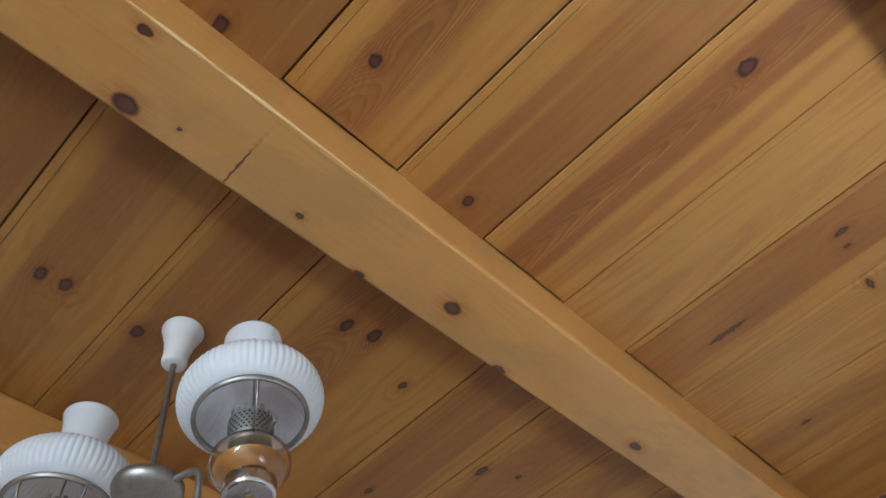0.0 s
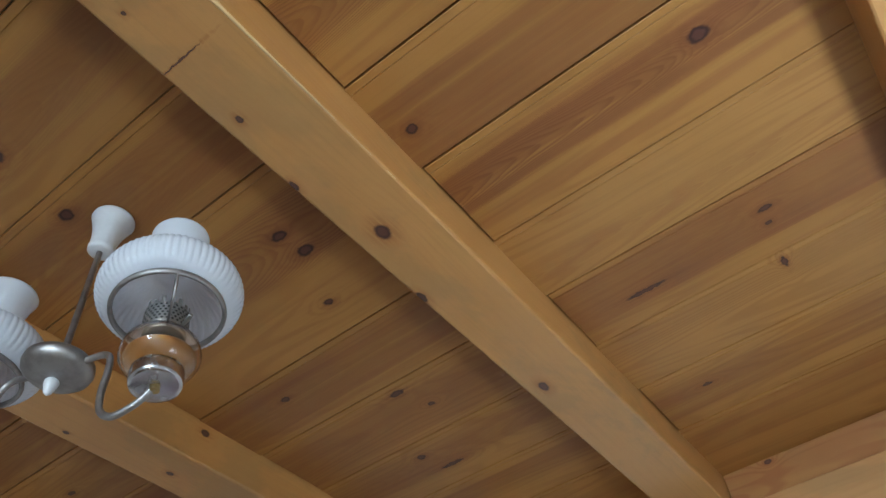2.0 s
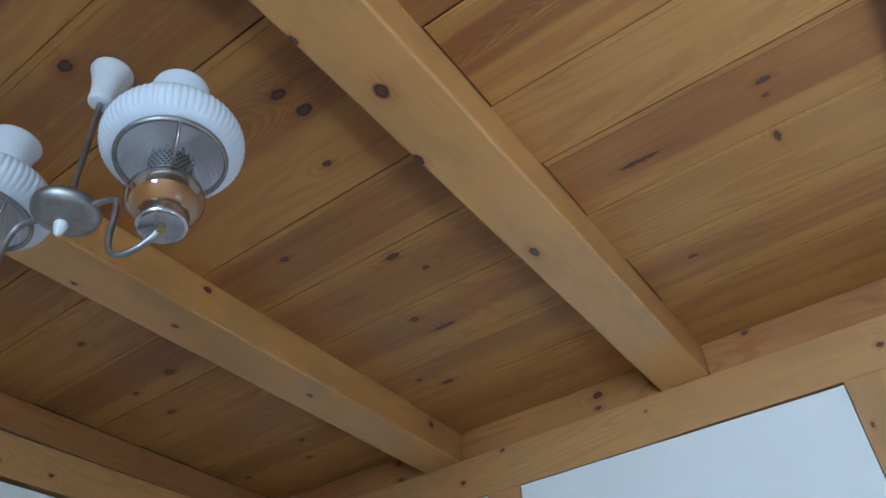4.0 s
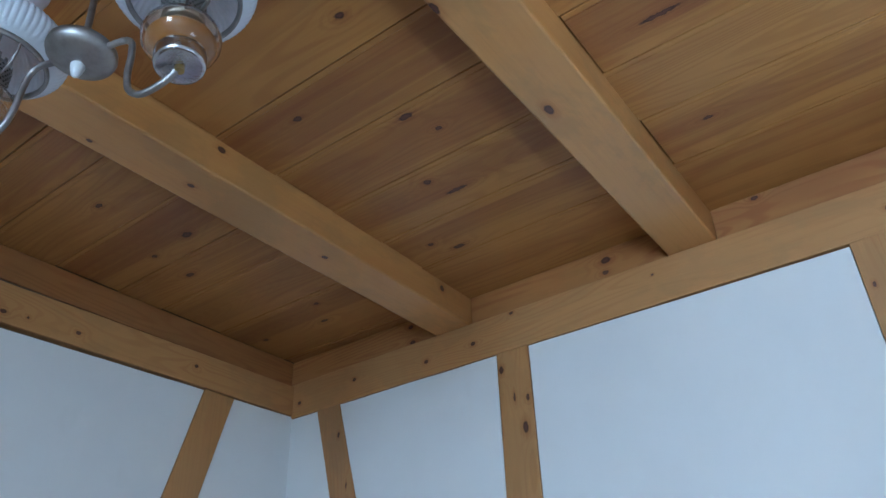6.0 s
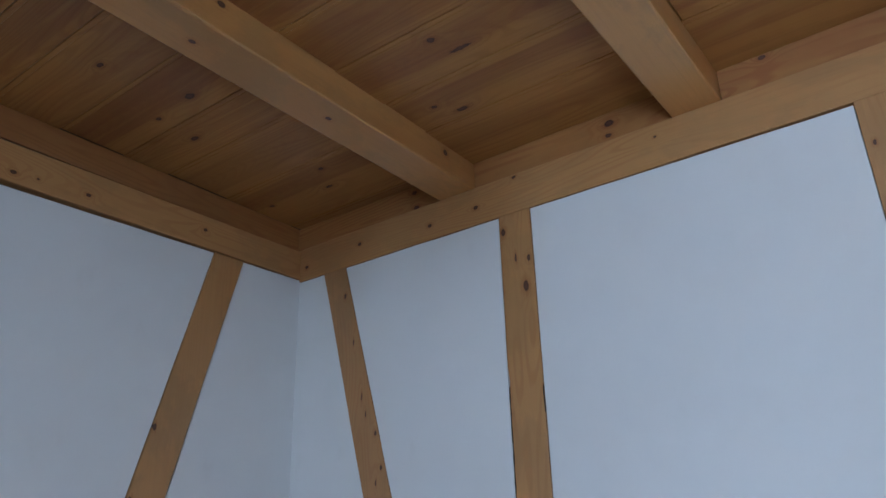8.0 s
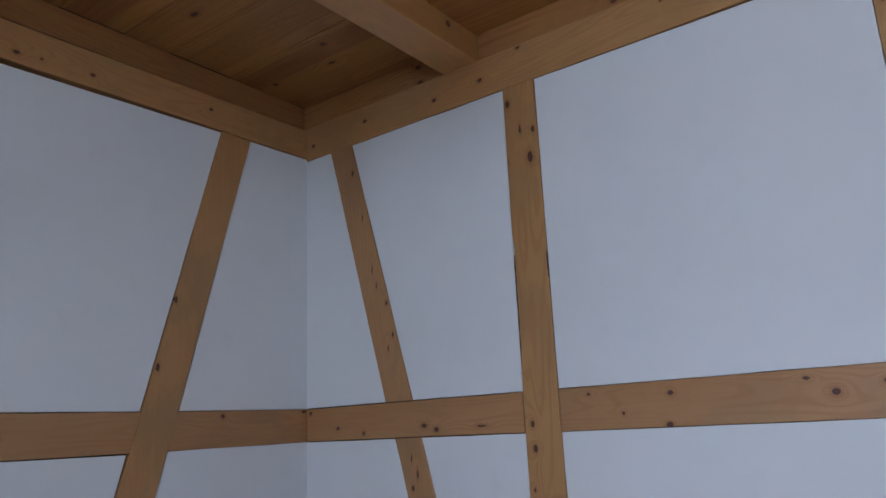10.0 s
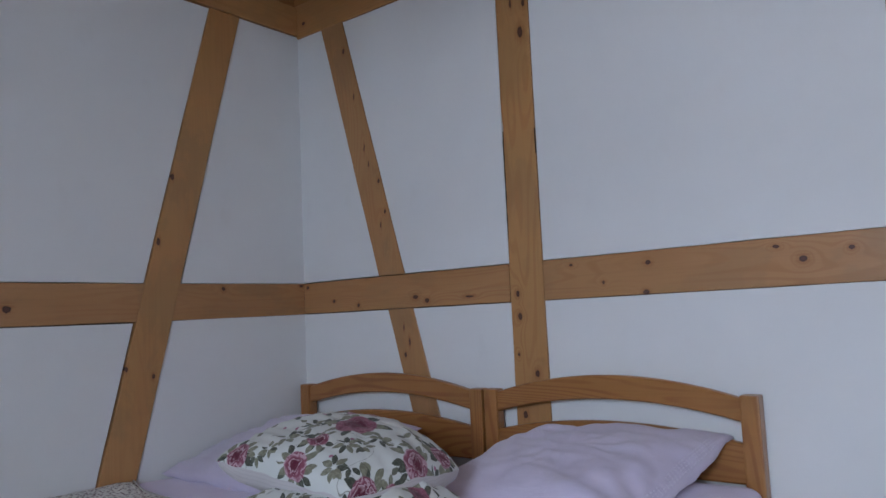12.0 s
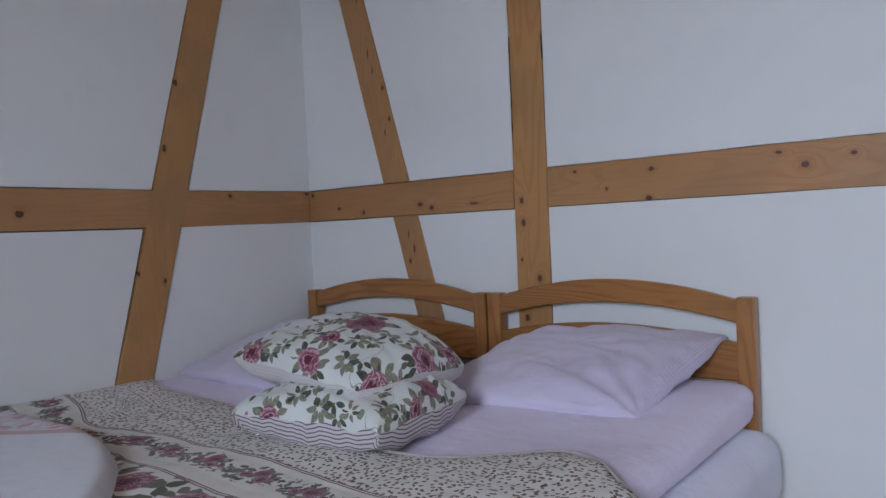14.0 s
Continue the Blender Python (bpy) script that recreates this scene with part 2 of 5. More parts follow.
def floral(name, roses, sprigs, base=(0.68, 0.69, 0.655)):
    """Printed cotton with roses at (u, v, radius, depth of colour) in metres, leaves round them, and loose sprigs of leaves."""
    g = Nodes(name)
    uv = g.add("UVMap", uv_map="print")
    wob = g.v("ADD", uv, g.scale(g.v("SUBTRACT", g.noise(uv, 45.0, 2.0, out=1), (0.5, 0.5, 0.5)), 0.014))
    half = g.scale(g.v("ADD", g.scale(uv, 1.3), g.scale(wob, 0.7)), 0.5)
    color = g.mix(g.step(g.noise(uv, 9.0), 0.4, 0.7), base, tuple(c * 0.95 for c in base))
    stem = g.m("ABSOLUTE", g.m("SUBTRACT", g.noise(uv, 8.0, 0.0, 0.5, 0.6), 0.5))
    color = g.mix(g.m("MULTIPLY", g.step(stem, 0.007, 0.003), g.m("MULTIPLY", g.step(g.noise(uv, 6.0), 0.46, 0.54), 0.7)), color, (0.16, 0.15, 0.10))
    for scale, long, wide, keep, seed, tint in ((34, 0.0150, 0.0100, 0.09, 3.1, (0.20, 0.195, 0.135)), (38, 0.0120, 0.0085, 0.08, 7.7, (0.10, 0.10, 0.075)), (52, 0.0065, 0.0055, 0.04, 1.3, (0.30, 0.13, 0.18))):
        mask, tone = leaves(g, half, scale, long, wide, keep, seed)
        color = g.mix(mask, color, g.mix(tone, tint, tuple(x * 1.6 for x in tint)))
    shade = g.step(g.noise(uv, 120.0, 3.0, 0.6, 0.8), 0.42, 0.66)
    rings = []
    for k, (u, v, r) in enumerate(sprigs):
        rings += [(u, v, r, 7, r * 0.90, r * 0.70, 0.75, 0.9 * k + 0.4), (u + 0.030, v + 0.022, r, 6, r * 0.80, r * 0.58, 0.7, 1.3 * k)]
    for k, (u, v, r, deep) in enumerate(roses):
        rings += [(u, v, r, 9, r * 1.42, 0.009 + r * 0.26, 0.75, 1.7 * k + 0.2), (u, v, r, 7, r * 1.12, 0.009 + r * 0.32, 0.70, 2.3 * k + 1.1)]
    leafy = pale_leaf = None
    for ring in rings:
        mask, tone = leaf_ring(g, half, *ring)
        lit = g.m("MULTIPLY", mask, g.m("GREATER_THAN", tone, 0.27))
        leafy, pale_leaf = (mask, lit) if leafy is None else (g.m("MAXIMUM", leafy, mask), g.m("MAXIMUM", pale_leaf, lit))
    green = g.mix(pale_leaf, g.mix(shade, (0.065, 0.070, 0.052), (0.13, 0.135, 0.10)), g.mix(shade, (0.200, 0.195, 0.135), (0.30, 0.29, 0.21)))
    color = g.mix(leafy, color, green)
    for dark in (False, True):
        d = None
        for u, v, r, deep in roses:
            if (deep > 0.6) == dark:
                e = g.m("DIVIDE", g.v("LENGTH", g.v("SUBTRACT", wob, (u, v, 0)), out=1), r)
                d = e if d is None else g.m("MINIMUM", d, e)
        if d is not None:
            color = g.mix(g.step(d, 1.05, 0.95), color, rose_print(g, d, uv, 0.12 if dark else 0.70))
    pos = g.add("TexCoord", out=3)
    height = g.m("ADD", g.m("MULTIPLY", g.noise(pos, 800.0), 0.15), g.noise(pos, 18.0, 3.0, 0.6, 0.6))
    return g.done(color, 0.9, g.bump(height, 0.4, 0.003), Sheen_Weight=0.15, Specular_IOR_Level=0.15)


def striped(name, strong=1.0):
    """Underside of the printed cushions: pale cotton with fine mauve stripes along the seam."""
    g = Nodes(name)
    uv = g.add("UVMap", uv_map="print")
    side = g.m("MAXIMUM", g.m("ABSOLUTE", g.sep(uv, 0)), g.m("ABSOLUTE", g.sep(uv, 1)))
    wave = g.m("ADD", g.m("MULTIPLY", side, 640.0), g.m("MULTIPLY", g.noise(uv, 9.0), 3.0))
    line = g.step(g.m("SINE", wave), 0.2, 0.8)
    color = g.mix(g.m("MULTIPLY", line, g.m("MULTIPLY", g.step(side, 0.165, 0.18), strong)), (0.60, 0.555, 0.55), (0.17, 0.115, 0.13))
    return g.done(color, 0.92, g.bump(g.noise(uv, 30.0, 3.0), 0.4, 0.003))


def quilt(name):
    """The bedspread's print: flecks at the head, then a garland between stitched double lines, then large roses."""
    g = Nodes(name)
    uv = g.add("UVMap", uv_map="print")
    wob = g.v("ADD", uv, g.scale(g.v("SUBTRACT", g.noise(uv, 40.0, 2.0, out=1), (0.5, 0.5, 0.5)), 0.016))
    x, y = g.sep(uv, 0), g.sep(uv, 1)
    y = g.m("ADD", y, g.m("MULTIPLY", x, 0.055))
    base = g.mix(g.step(g.noise(uv, 14.0, 3.0), 0.35, 0.7), (0.79, 0.76, 0.70), (0.73, 0.70, 0.645))
    head = g.step(y, -1.157, -1.155)
    band = g.m("SUBTRACT", g.step(y, -1.327, -1.325), head)
    foot = g.step(y, -1.325, -1.327)
    color = base
    for scale, seed, tint in ((70, 1.7, (0.20, 0.085, 0.085)), (62, 4.9, (0.12, 0.10, 0.08))):
        mask, tone = leaves(g, uv, scale, 0.0058, 0.0034, 0.60, seed)
        color = g.mix(g.m("MULTIPLY", mask, head), color, tint)
    # bunches of two small roses among narrow leaves, one after the other along the band
    px = g.m("MULTIPLY", g.m("SUBTRACT", g.m("FRACT", g.m("DIVIDE", g.m("SUBTRACT", x, 0.8025), 0.165)), 0.5), 0.165)
    py = g.m("ADD", y, g.m("ADD", 1.228, g.m("MULTIPLY", g.m("SUBTRACT", g.noise(g.comb(x, 0.0), 5.0), 0.5), 0.05)))
    here = g.v("ADD", g.comb(px, py), g.scale(g.v("SUBTRACT", g.noise(uv, 60.0, 2.0, out=1), (0.5, 0.5, 0.5)), 0.016))
    size = g.v("LENGTH", g.v("MULTIPLY", here, (1 / 0.082, 1 / 0.043, 0)), out=1)
    bunch = g.m("MULTIPLY", g.step(g.m("ADD", size, g.m("MULTIPLY", g.m("SUBTRACT", g.noise(uv, 34.0), 0.5), 1.3)), 1.04, 0.96), band)
    for scale, seed, keep in ((44, 2.2, 0.66), (52, 6.1, 0.62), (60, 9.4, 0.5)):
        mask, tone = leaves(g, wob, scale, 0.0150, 0.0062, keep, seed)
        color = g.mix(g.m("MULTIPLY", mask, bunch), color, g.mix(tone, (0.060, 0.062, 0.045), (0.23, 0.215, 0.16)))
    for rx, ry, r, pale in ((0.012, 0.014, 0.022, 0.15), (0.034, -0.013, 0.018, 0.6), (-0.020, -0.006, 0.015, 0.5), (0.058, 0.004, 0.010, 0.3)):
        d = g.m("DIVIDE", g.v("LENGTH", g.v("SUBTRACT", here, (rx, ry, 0)), out=1), r)
        color = g.mix(g.m("MULTIPLY", g.step(d, 1.1, 0.9), band), color, rose_print(g, d, uv, pale))
    cells, at = g.voronoi(uv, 4.4, 0.8)
    d = g.m("DIVIDE", g.v("LENGTH", g.v("SUBTRACT", wob, at), out=1), 0.048)
    near = g.m("MULTIPLY", g.step(d, 2.7, 2.2), foot)
    for scale, seed in ((20, 2.9), (26, 5.3)):
        mask, tone = leaves(g, wob, scale, 0.030, 0.014, 0.6, seed)
        color = g.mix(g.m("MULTIPLY", mask, near), color, g.mix(tone, (0.085, 0.085, 0.055), (0.20, 0.19, 0.13)))
    color = g.mix(g.m("MULTIPLY", g.step(d, 1.05, 0.9), foot), color, rose_print(g, d, uv, 0.5))
    for at_y in (-1.1535, -1.1605, -1.3235, -1.3305):
        line = g.step(g.m("ABSOLUTE", g.m("SUBTRACT", y, at_y)), 0.0026, 0.0014)
        color = g.mix(line, color, (0.20, 0.105, 0.10))
    pos = g.add("TexCoord", out=3)
    puff = g.m("ABSOLUTE", g.m("SINE", g.m("MULTIPLY", g.m("ADD", y, g.m("MULTIPLY", g.noise(uv, 3.0), 0.05)), 60.0)))
    height = g.m("ADD", g.m("MULTIPLY", g.noise(pos, 34.0, 3.0), 0.7), g.m("MULTIPLY", puff, 0.5))
    return g.done(color, 0.93, g.bump(height, 0.5, 0.004), Sheen_Weight=0.15, Specular_IOR_Level=0.12)


def towel_cloth(name):
    """White terry with a pink woven border and dark embroidered strokes."""
    g = Nodes(name)
    uv = g.add("UVMap", uv_map="print")
    x, y = g.sep(uv, 0), g.sep(uv, 1)
    n = g.noise(uv, 30.0, 3.0)
    c = g.mix(g.step(n, 0.4, 0.7), (0.86, 0.87, 0.94), (0.82, 0.83, 0.90))
    west = g.step(x, 0.0, -0.03)
    y = g.m("SUBTRACT", y, g.m("MULTIPLY", x, 0.95))
    border = g.m("MULTIPLY", g.m("MULTIPLY", g.step(y, 0.450, 0.460), g.step(y, 0.512, 0.502)), west)
    c = g.mix(g.m("MULTIPLY", border, 0.85), c, (0.64, 0.36, 0.35))
    c = g.mix(g.m("MULTIPLY", g.m("MULTIPLY", g.step(y, 0.512, 0.530), west), g.m("MULTIPLY", g.step(n, 0.3, 0.6), 0.6)), c, (0.74, 0.52, 0.55))
    mask, tone = leaves(g, g.v("ADD", uv, g.scale(g.noise(uv, 30.0, out=1), 0.02)), 20.0, 0.030, 0.014, 0.8, 3.3)
    c = g.mix(g.m("MULTIPLY", g.m("MULTIPLY", mask, g.m("MULTIPLY", g.step(y, 0.512, 0.520), west)), 0.8), c, (0.62, 0.30, 0.36))
    mask, tone = leaves(g, uv, 26.0, 0.024, 0.010, 0.8, 9.1)
    mark = g.step(g.v("LENGTH", g.v("SUBTRACT", uv, (0.21, 0.11, 0)), out=1), 0.055, 0.045)
    c = g.mix(g.m("MULTIPLY", mask, mark), c, (0.025, 0.035, 0.085))
    loops = g.noise(g.add("TexCoord", out=3), 420.0, 2.0, 0.7)
    return g.done(c, 0.97, g.bump(loops, 0.9, 0.003), Sheen_Weight=0.4, Specular_IOR_Level=0.1)


def metal(name, color, rough):
    g = Nodes(name)
    pos = g.add("TexCoord", out=3)
    n = g.noise(pos, 30.0, 4.0, 0.6)
    c = g.mix(g.step(n, 0.4, 0.7), color, tuple(x * 0.75 for x in color))
    return g.done(c, g.m("ADD", rough - 0.06, g.m("MULTIPLY", n, 0.16)), g.bump(n, 0.08, 0.001), Metallic=1.0)


def plain(name, color, rough, **more):
    g = Nodes(name)
    n = g.noise(g.add("TexCoord", out=3), 40.0, 3.0)
    return g.done(g.mix(g.step(n, 0.35, 0.7), color, tuple(x * 0.92 for x in color)), rough, None, **more)


# ---- materials ----
SAP, HEART = (0.370, 0.163, 0.041), (0.210, 0.073, 0.022)
KNOTS_CEILING = [
    (1.554, -1.516, .020, .012), (1.569, -1.453, .020, .014), (1.283, -2.039, .018, .012), (1.288, -1.991, .018, .012),
    (1.403, -0.952, .022, .011), (1.173, -1.123, .014, .009), (1.444, -0.861, .011, .008), (1.500, -1.308, .014, .010),
    (1.271, -1.828, .017, .013), (1.934, -1.540, .012, .010), (2.447, -1.367, .020, .016), (2.020, -1.849, .014, .011),
    (2.080, -0.859, .050, .007), (2.390, -0.911, .016, .008), (2.382, -0.867, .008, .007), (2.367, -0.730, .006, .018),
    (1.271, -0.685, .013, .010), (1.319, -0.600, .040, .007), (1.135, -0.330, .022, .010), (1.065, -0.398, .010, .007),
    (1.901, -2.066, .018, .012), (2.044, -0.438, .014, .006), (0.276, -0.784, .018, .011), (0.461, -0.339, .013, .009)]
KNOTS_CEILING_WEST = [
    (0.276, -0.784, .018, .011), (0.483, -0.955, .022, .012), (0.287, -0.939, .012, .008), (0.413, -1.225, .015, .008),
    (0.382, -0.212, .018, .008), (0.064, -0.237, .012, .008), (0.461, -0.339, .012, .009)]
M_CEILING = wood("ceiling_pine", 0, SAP, HEART, KNOTS_CEILING, 2, boards=True, coat=0.10)
M_CEILING_WEST = wood("ceiling_pine_west", 0, SAP, HEART, KNOTS_CEILING_WEST, 2, boards=True, coat=0.10)
BEAM, BEAM_HEART = (0.49, 0.230, 0.070), (0.40, 0.162, 0.046)
M_BEAM_MID = wood("beam_pine_mid", 1, BEAM, BEAM_HEART, [
    (1.868, -2.147, .009, .012), (1.752, -2.108, .016, .022), (1.765, -1.794, .006, .008), (1.790, -1.455, .015, .020),
    (1.772, -0.854, .011, .019), (1.768, -2.028, .004, .005), (1.737, -1.638, .006, .012), (1.737, -1.270, .008, .018), (1.775, -1.925, .045, .0018)], 2, 0.35, grain=0.15, coat=0.35, sheen=0.12)
M_BEAM_WEST = wood("beam_pine_west", 1, BEAM, BEAM_HEART, [
    (0.853, -1.200, .008, .011), (0.868, -0.700, .008, .011), (0.812, -1.473, .006, .009), (0.943, -1.183, 2.625, .02, .012, .009), (0.943, -0.172, 2.620, .02, .011, .011)], 2, 0.35, grain=0.15)
M_BEAM = wood("beam_pine", 1, BEAM, BEAM_HEART, (), 2, 0.35, grain=0.15)
# pale wood that imitates the glint on the middle beam's arris
M_GLINT = wood("glint_pine", 1, (0.62, 0.40, 0.19), (0.52, 0.30, 0.13), (), 2, 0.3, 0.5, coat=0.0)
# darker than BEAM: the shade on the set-back wall beam is put into its colour
M_BEAM_SHADED = wood("beam_pine_shaded", 1, (0.31, 0.128, 0.038), (0.24, 0.088, 0.028), (), 2, 0.5, grain=0.6)
FRAME, FRAME_HEART = (0.46, 0.226, 0.080), (0.37, 0.156, 0.054)
M_PLATE_A = wood("plate_pine_north", 0, FRAME, FRAME_HEART, [
    (0.735, 2.440, .010, .008), (0.362, 2.466, .009, .007), (0.955, 2.452, .010, .008), (1.129, 2.523, .008, .006), (1.668, 2.487, .005, .004),
    (0.045, 2.441, .010, .008), (2.358, 2.451, .010, .008)], 1, 0.25, 0.5, grain=0.5)
M_BLOCK = wood("blocking_pine", 0, (0.37, 0.158, 0.046), (0.28, 0.102, 0.032), [
    (1.514, 2.607, .018, .012), (1.506, 2.561, .012, .008), (0.659, 2.549, .014, .008), (0.650, 2.619, .012, .008), (2.031, 2.638, .012, .008)], 1, 0.7, 0.5)
M_PLATE_B = wood("plate_pine_west", 1, FRAME, FRAME_HEART, [
    (-0.994, 2.428, .009, .007), (-0.514, 2.460, .009, .007), (-1.244, 2.414, .010, .007), (-1.166, 2.421, .005, .004), (-0.705, 2.539, .014, .010)], 0, 0.25, 0.5, grain=0.5)
M_POST = wood("post_pine", 2, FRAME, FRAME_HEART, [
    (1.069, 2.316, .008, .014), (1.147, 2.093, .010, .020), (1.113, 2.206, .004, .016), (1.049, 2.095, .006, .012), (1.165, 2.193, .006, .012),
    (1.086, 1.106, .008, .012), (1.082, 1.184, .007, .010), (1.142, 0.913, .008, .012), (1.086, 0.775, .008, .013), (1.073, 0.978, .004, .006), (2.257, 2.243, .005, .008)], 1, 0.4, 0.5, grain=0.55)
M_RAIL_A = wood("rail_pine_north", 0, (0.43, 0.212, 0.084), FRAME_HEART, [
    (1.551, 1.253, .009, .008), (1.986, 1.227, .011, .009), (1.539, 1.163, .010, .007), (1.919, 1.266, .010, .005), (2.103, 1.247, .007, .006), (1.401, 1.201, .005, .005),
    (1.289, 1.265, .006, .004), (0.681, 1.181, .010, .008), (0.185, 1.203, .008, .007), (0.325, 1.180, .008, .007), (0.626, 1.197, .013, .008), (0.878, 1.186, .018, .004), (0.026, 1.269, .008, .007)], 1, 0.5, 0.5, grain=0.55)
M_RAIL_B = wood("rail_pine_west", 1, (0.42, 0.206, 0.082), FRAME_HEART, [
    (-0.417, 1.264, .009, .008), (-1.197, 1.197, .013, .011), (-0.021, 1.278, .010, .006)], 0, 0.4, 0.5, grain=0.4)
M_BRACE_B = wood("brace_pine_west", 2, FRAME, FRAME_HEART, [
    (-0.716, 0.954, .006, .009), (-0.635, 1.676, .007, .012), (-0.694, 1.432, .007, .014), (-0.816, 0.986, .004, .010)], 0, 0.3, 0.5, grain=0.25)
M_BRACE_A = wood("brace_pine_north", 2, (0.43, 0.215, 0.085), FRAME_HEART, [
    (0.458, 1.671, .006, .010), (0.407, 1.747, .003, .012), (0.462, 1.492, .003, .012), (0.588, 1.028, .004, .014), (0.565, 0.980, .006, .010), (0.562, 1.084, .003, .012),
    (0.486, 1.544, .005, .009), (0.285, 2.250, .006, .012), (0.337, 2.042, .003, .012), (0.386, 1.818, .003, .014)], 1, 0.3, 0.5, grain=0.4)
M_BED = wood("bed_pine", 0, (0.37, 0.156, 0.043), (0.25, 0.088, 0.024), (), 1, 0.8, 0.35, grain=1.0, coat=0.35)
M_BED_POST = wood("bed_post_pine", 2, (0.40, 0.170, 0.048), (0.27, 0.095, 0.026), (), 1, 0.8, 0.35, grain=1.0, coat=0.35)
M_FLOOR = wood("floor_pine", 1, (0.15, 0.080, 0.034), (0.10, 0.052, 0.024), (), 2, 0.5, 0.4)
M_PLASTER = plaster("white_plaster")
M_CORE = plain("dark_mortar", (0.10, 0.085, 0.07), 0.95)
M_LILAC = cloth("lilac_cotton", (0.82, 0.73, 0.91), (0.785, 0.695, 0.875), wrinkle=0.4)
M_LILAC_PILLOW = cloth("lilac_pillow_cotton", (0.68, 0.61, 0.74), (0.64, 0.57, 0.71), wrinkle=0.3)
M_SHEET = cloth("pale_sheet_cotton", (0.81, 0.80, 0.91), (0.77, 0.76, 0.88), wrinkle=0.5)
M_LACE = cloth("lace_trim", (0.74, 0.69, 0.79), (0.68, 0.62, 0.73), weave=260.0)
M_FLORAL = floral("rose_print", [(0.246, -0.163, .042, .3), (0.245, 0.009, .040, .2), (0.042, 0.0, .050, 1), (0.032, -0.202, .034, .4), (0.032, -0.116, .026, 0), (-0.169, -0.204, .034, .3), (0.222, 0.130, .030, 0), (-0.053, 0.130, .045, .3), (0.276, -0.084, .018, 0), (-0.19, 0.03, .040, .3)],
                  [(0.14, -0.17, .024), (0.11, -0.10, .022), (-0.06, -0.13, .024), (0.15, 0.08, .022), (-0.10, -0.20, .020), (0.15, -0.03, .020), (0.28, 0.07, .020), (-0.06, -0.04, .02)])
M_FLORAL_LOW = floral("rose_print_low", [(-0.109, -0.229, .032, .3), (0.240, -0.045, .026, .2), (0.200, 0.035, .030, .9), (-0.05, 0.05, .045, .3), (0.275, 0.16, .022, .3)],
                      [(0.041, -0.193, .026), (0.186, -0.126, .022), (0.234, -0.085, .022), (0.215, -0.165, .024), (0.095, -0.200, .018), (0.260, 0.090, .022), (0.25, -0.20, .022), (-0.04, -0.16, .022), (0.11, -0.10, .022), (0.0, -0.06, .024), (-0.15, -0.12, .022)])
M_STRIPE = striped("striped_cotton")
M_STRIPE_FAINT = striped("striped_cotton_faint", 0.10)
M_QUILT = quilt("quilted_print")
M_HEM = cloth("hem_cotton", (0.52, 0.48, 0.44), (0.42, 0.36, 0.34))
M_TOWEL = towel_cloth("terry")
M_PEWTER = metal("pewter", (0.37, 0.345, 0.335), 0.45)
M_CHROME = metal("chrome", (0.56, 0.54, 0.56), 0.24)
M_TIN = metal("burner_tin", (0.40, 0.39, 0.37), 0.45)
g = Nodes("opal_glass")
M_OPAL = g.done((0.88, 0.92, 0.96), 0.08, None, Coat_Weight=0.6, Coat_Roughness=0.05)
through_glass = g.add("BsdfTranslucent", (0.94, 0.93, 0.97, 1))
blend = g.tree.nodes.new("ShaderNodeMixShader")
blend.inputs[0].default_value = 0.52
g.tree.links.new(g.bsdf.outputs[0], blend.inputs[1])
g.tree.links.new(through_glass, blend.inputs[2])
g.tree.links.new(blend.outputs[0], g.tree.nodes["Material Output"].inputs[0])
M_WHITE = plain("white_plastic", (0.70, 0.70, 0.72), 0.3)
M_DARK = plain("dark_hole", (0.015, 0.014, 0.013), 0.8)
M_BARK = plain("bark", (0.055, 0.030, 0.018), 0.9)
M_PAINT = plain("white_paint", (0.78, 0.77, 0.74), 0.4)
g = Nodes("amber_glass")
M_AMBER = g.done((0.96, 0.88, 0.80), 0.05, None, Transmission_Weight=1.0, IOR=1.45)
g = Nodes("window_glass")
M_GLASS = g.done((0.95, 0.97, 0.97), 0.0, None, Transmission_Weight=1.0, IOR=1.45)


# ---- mesh tools ----
def part(name, bm, material, parent=None, label="", smooth=False):
    """Links a bmesh as one mesh object, under parent if given."""
    me = bpy.data.meshes.new(name)
    bm.normal_update()
    bm.to_mesh(me)
    bm.free()
    for mat in material if isinstance(material, (list, tuple)) else [material]:
        me.materials.append(mat)
    if smooth:
        me.polygons.foreach_set("use_smooth", [True] * len(me.polygons))
    ob = new(name, me)
    if parent is not None:
        ob.parent = parent
    return tagged(ob, label)


def box(x0, x1, y0, y1, z0, z1, bevel=0.0, bm=None):
    one = bmesh.new()
    bmesh.ops.create_cube(one, size=1.0)
    for v in one.verts:
        v.co = Vector((x0 + (v.co.x + .5) * (x1 - x0), y0 + (v.co.y + .5) * (y1 - y0), z0 + (v.co.z + .5) * (z1 - z0)))
    if bevel:
        bmesh.ops.bevel(one, geom=one.edges[:], offset=bevel, segments=2, profile=0.6, affect="EDGES")
    if bm is None:
        return one
    me = bpy.data.meshes.new("tmp")
    one.to_mesh(me)
    one.free()
    bm.from_mesh(me)
    bpy.data.meshes.remove(me)
    return bm


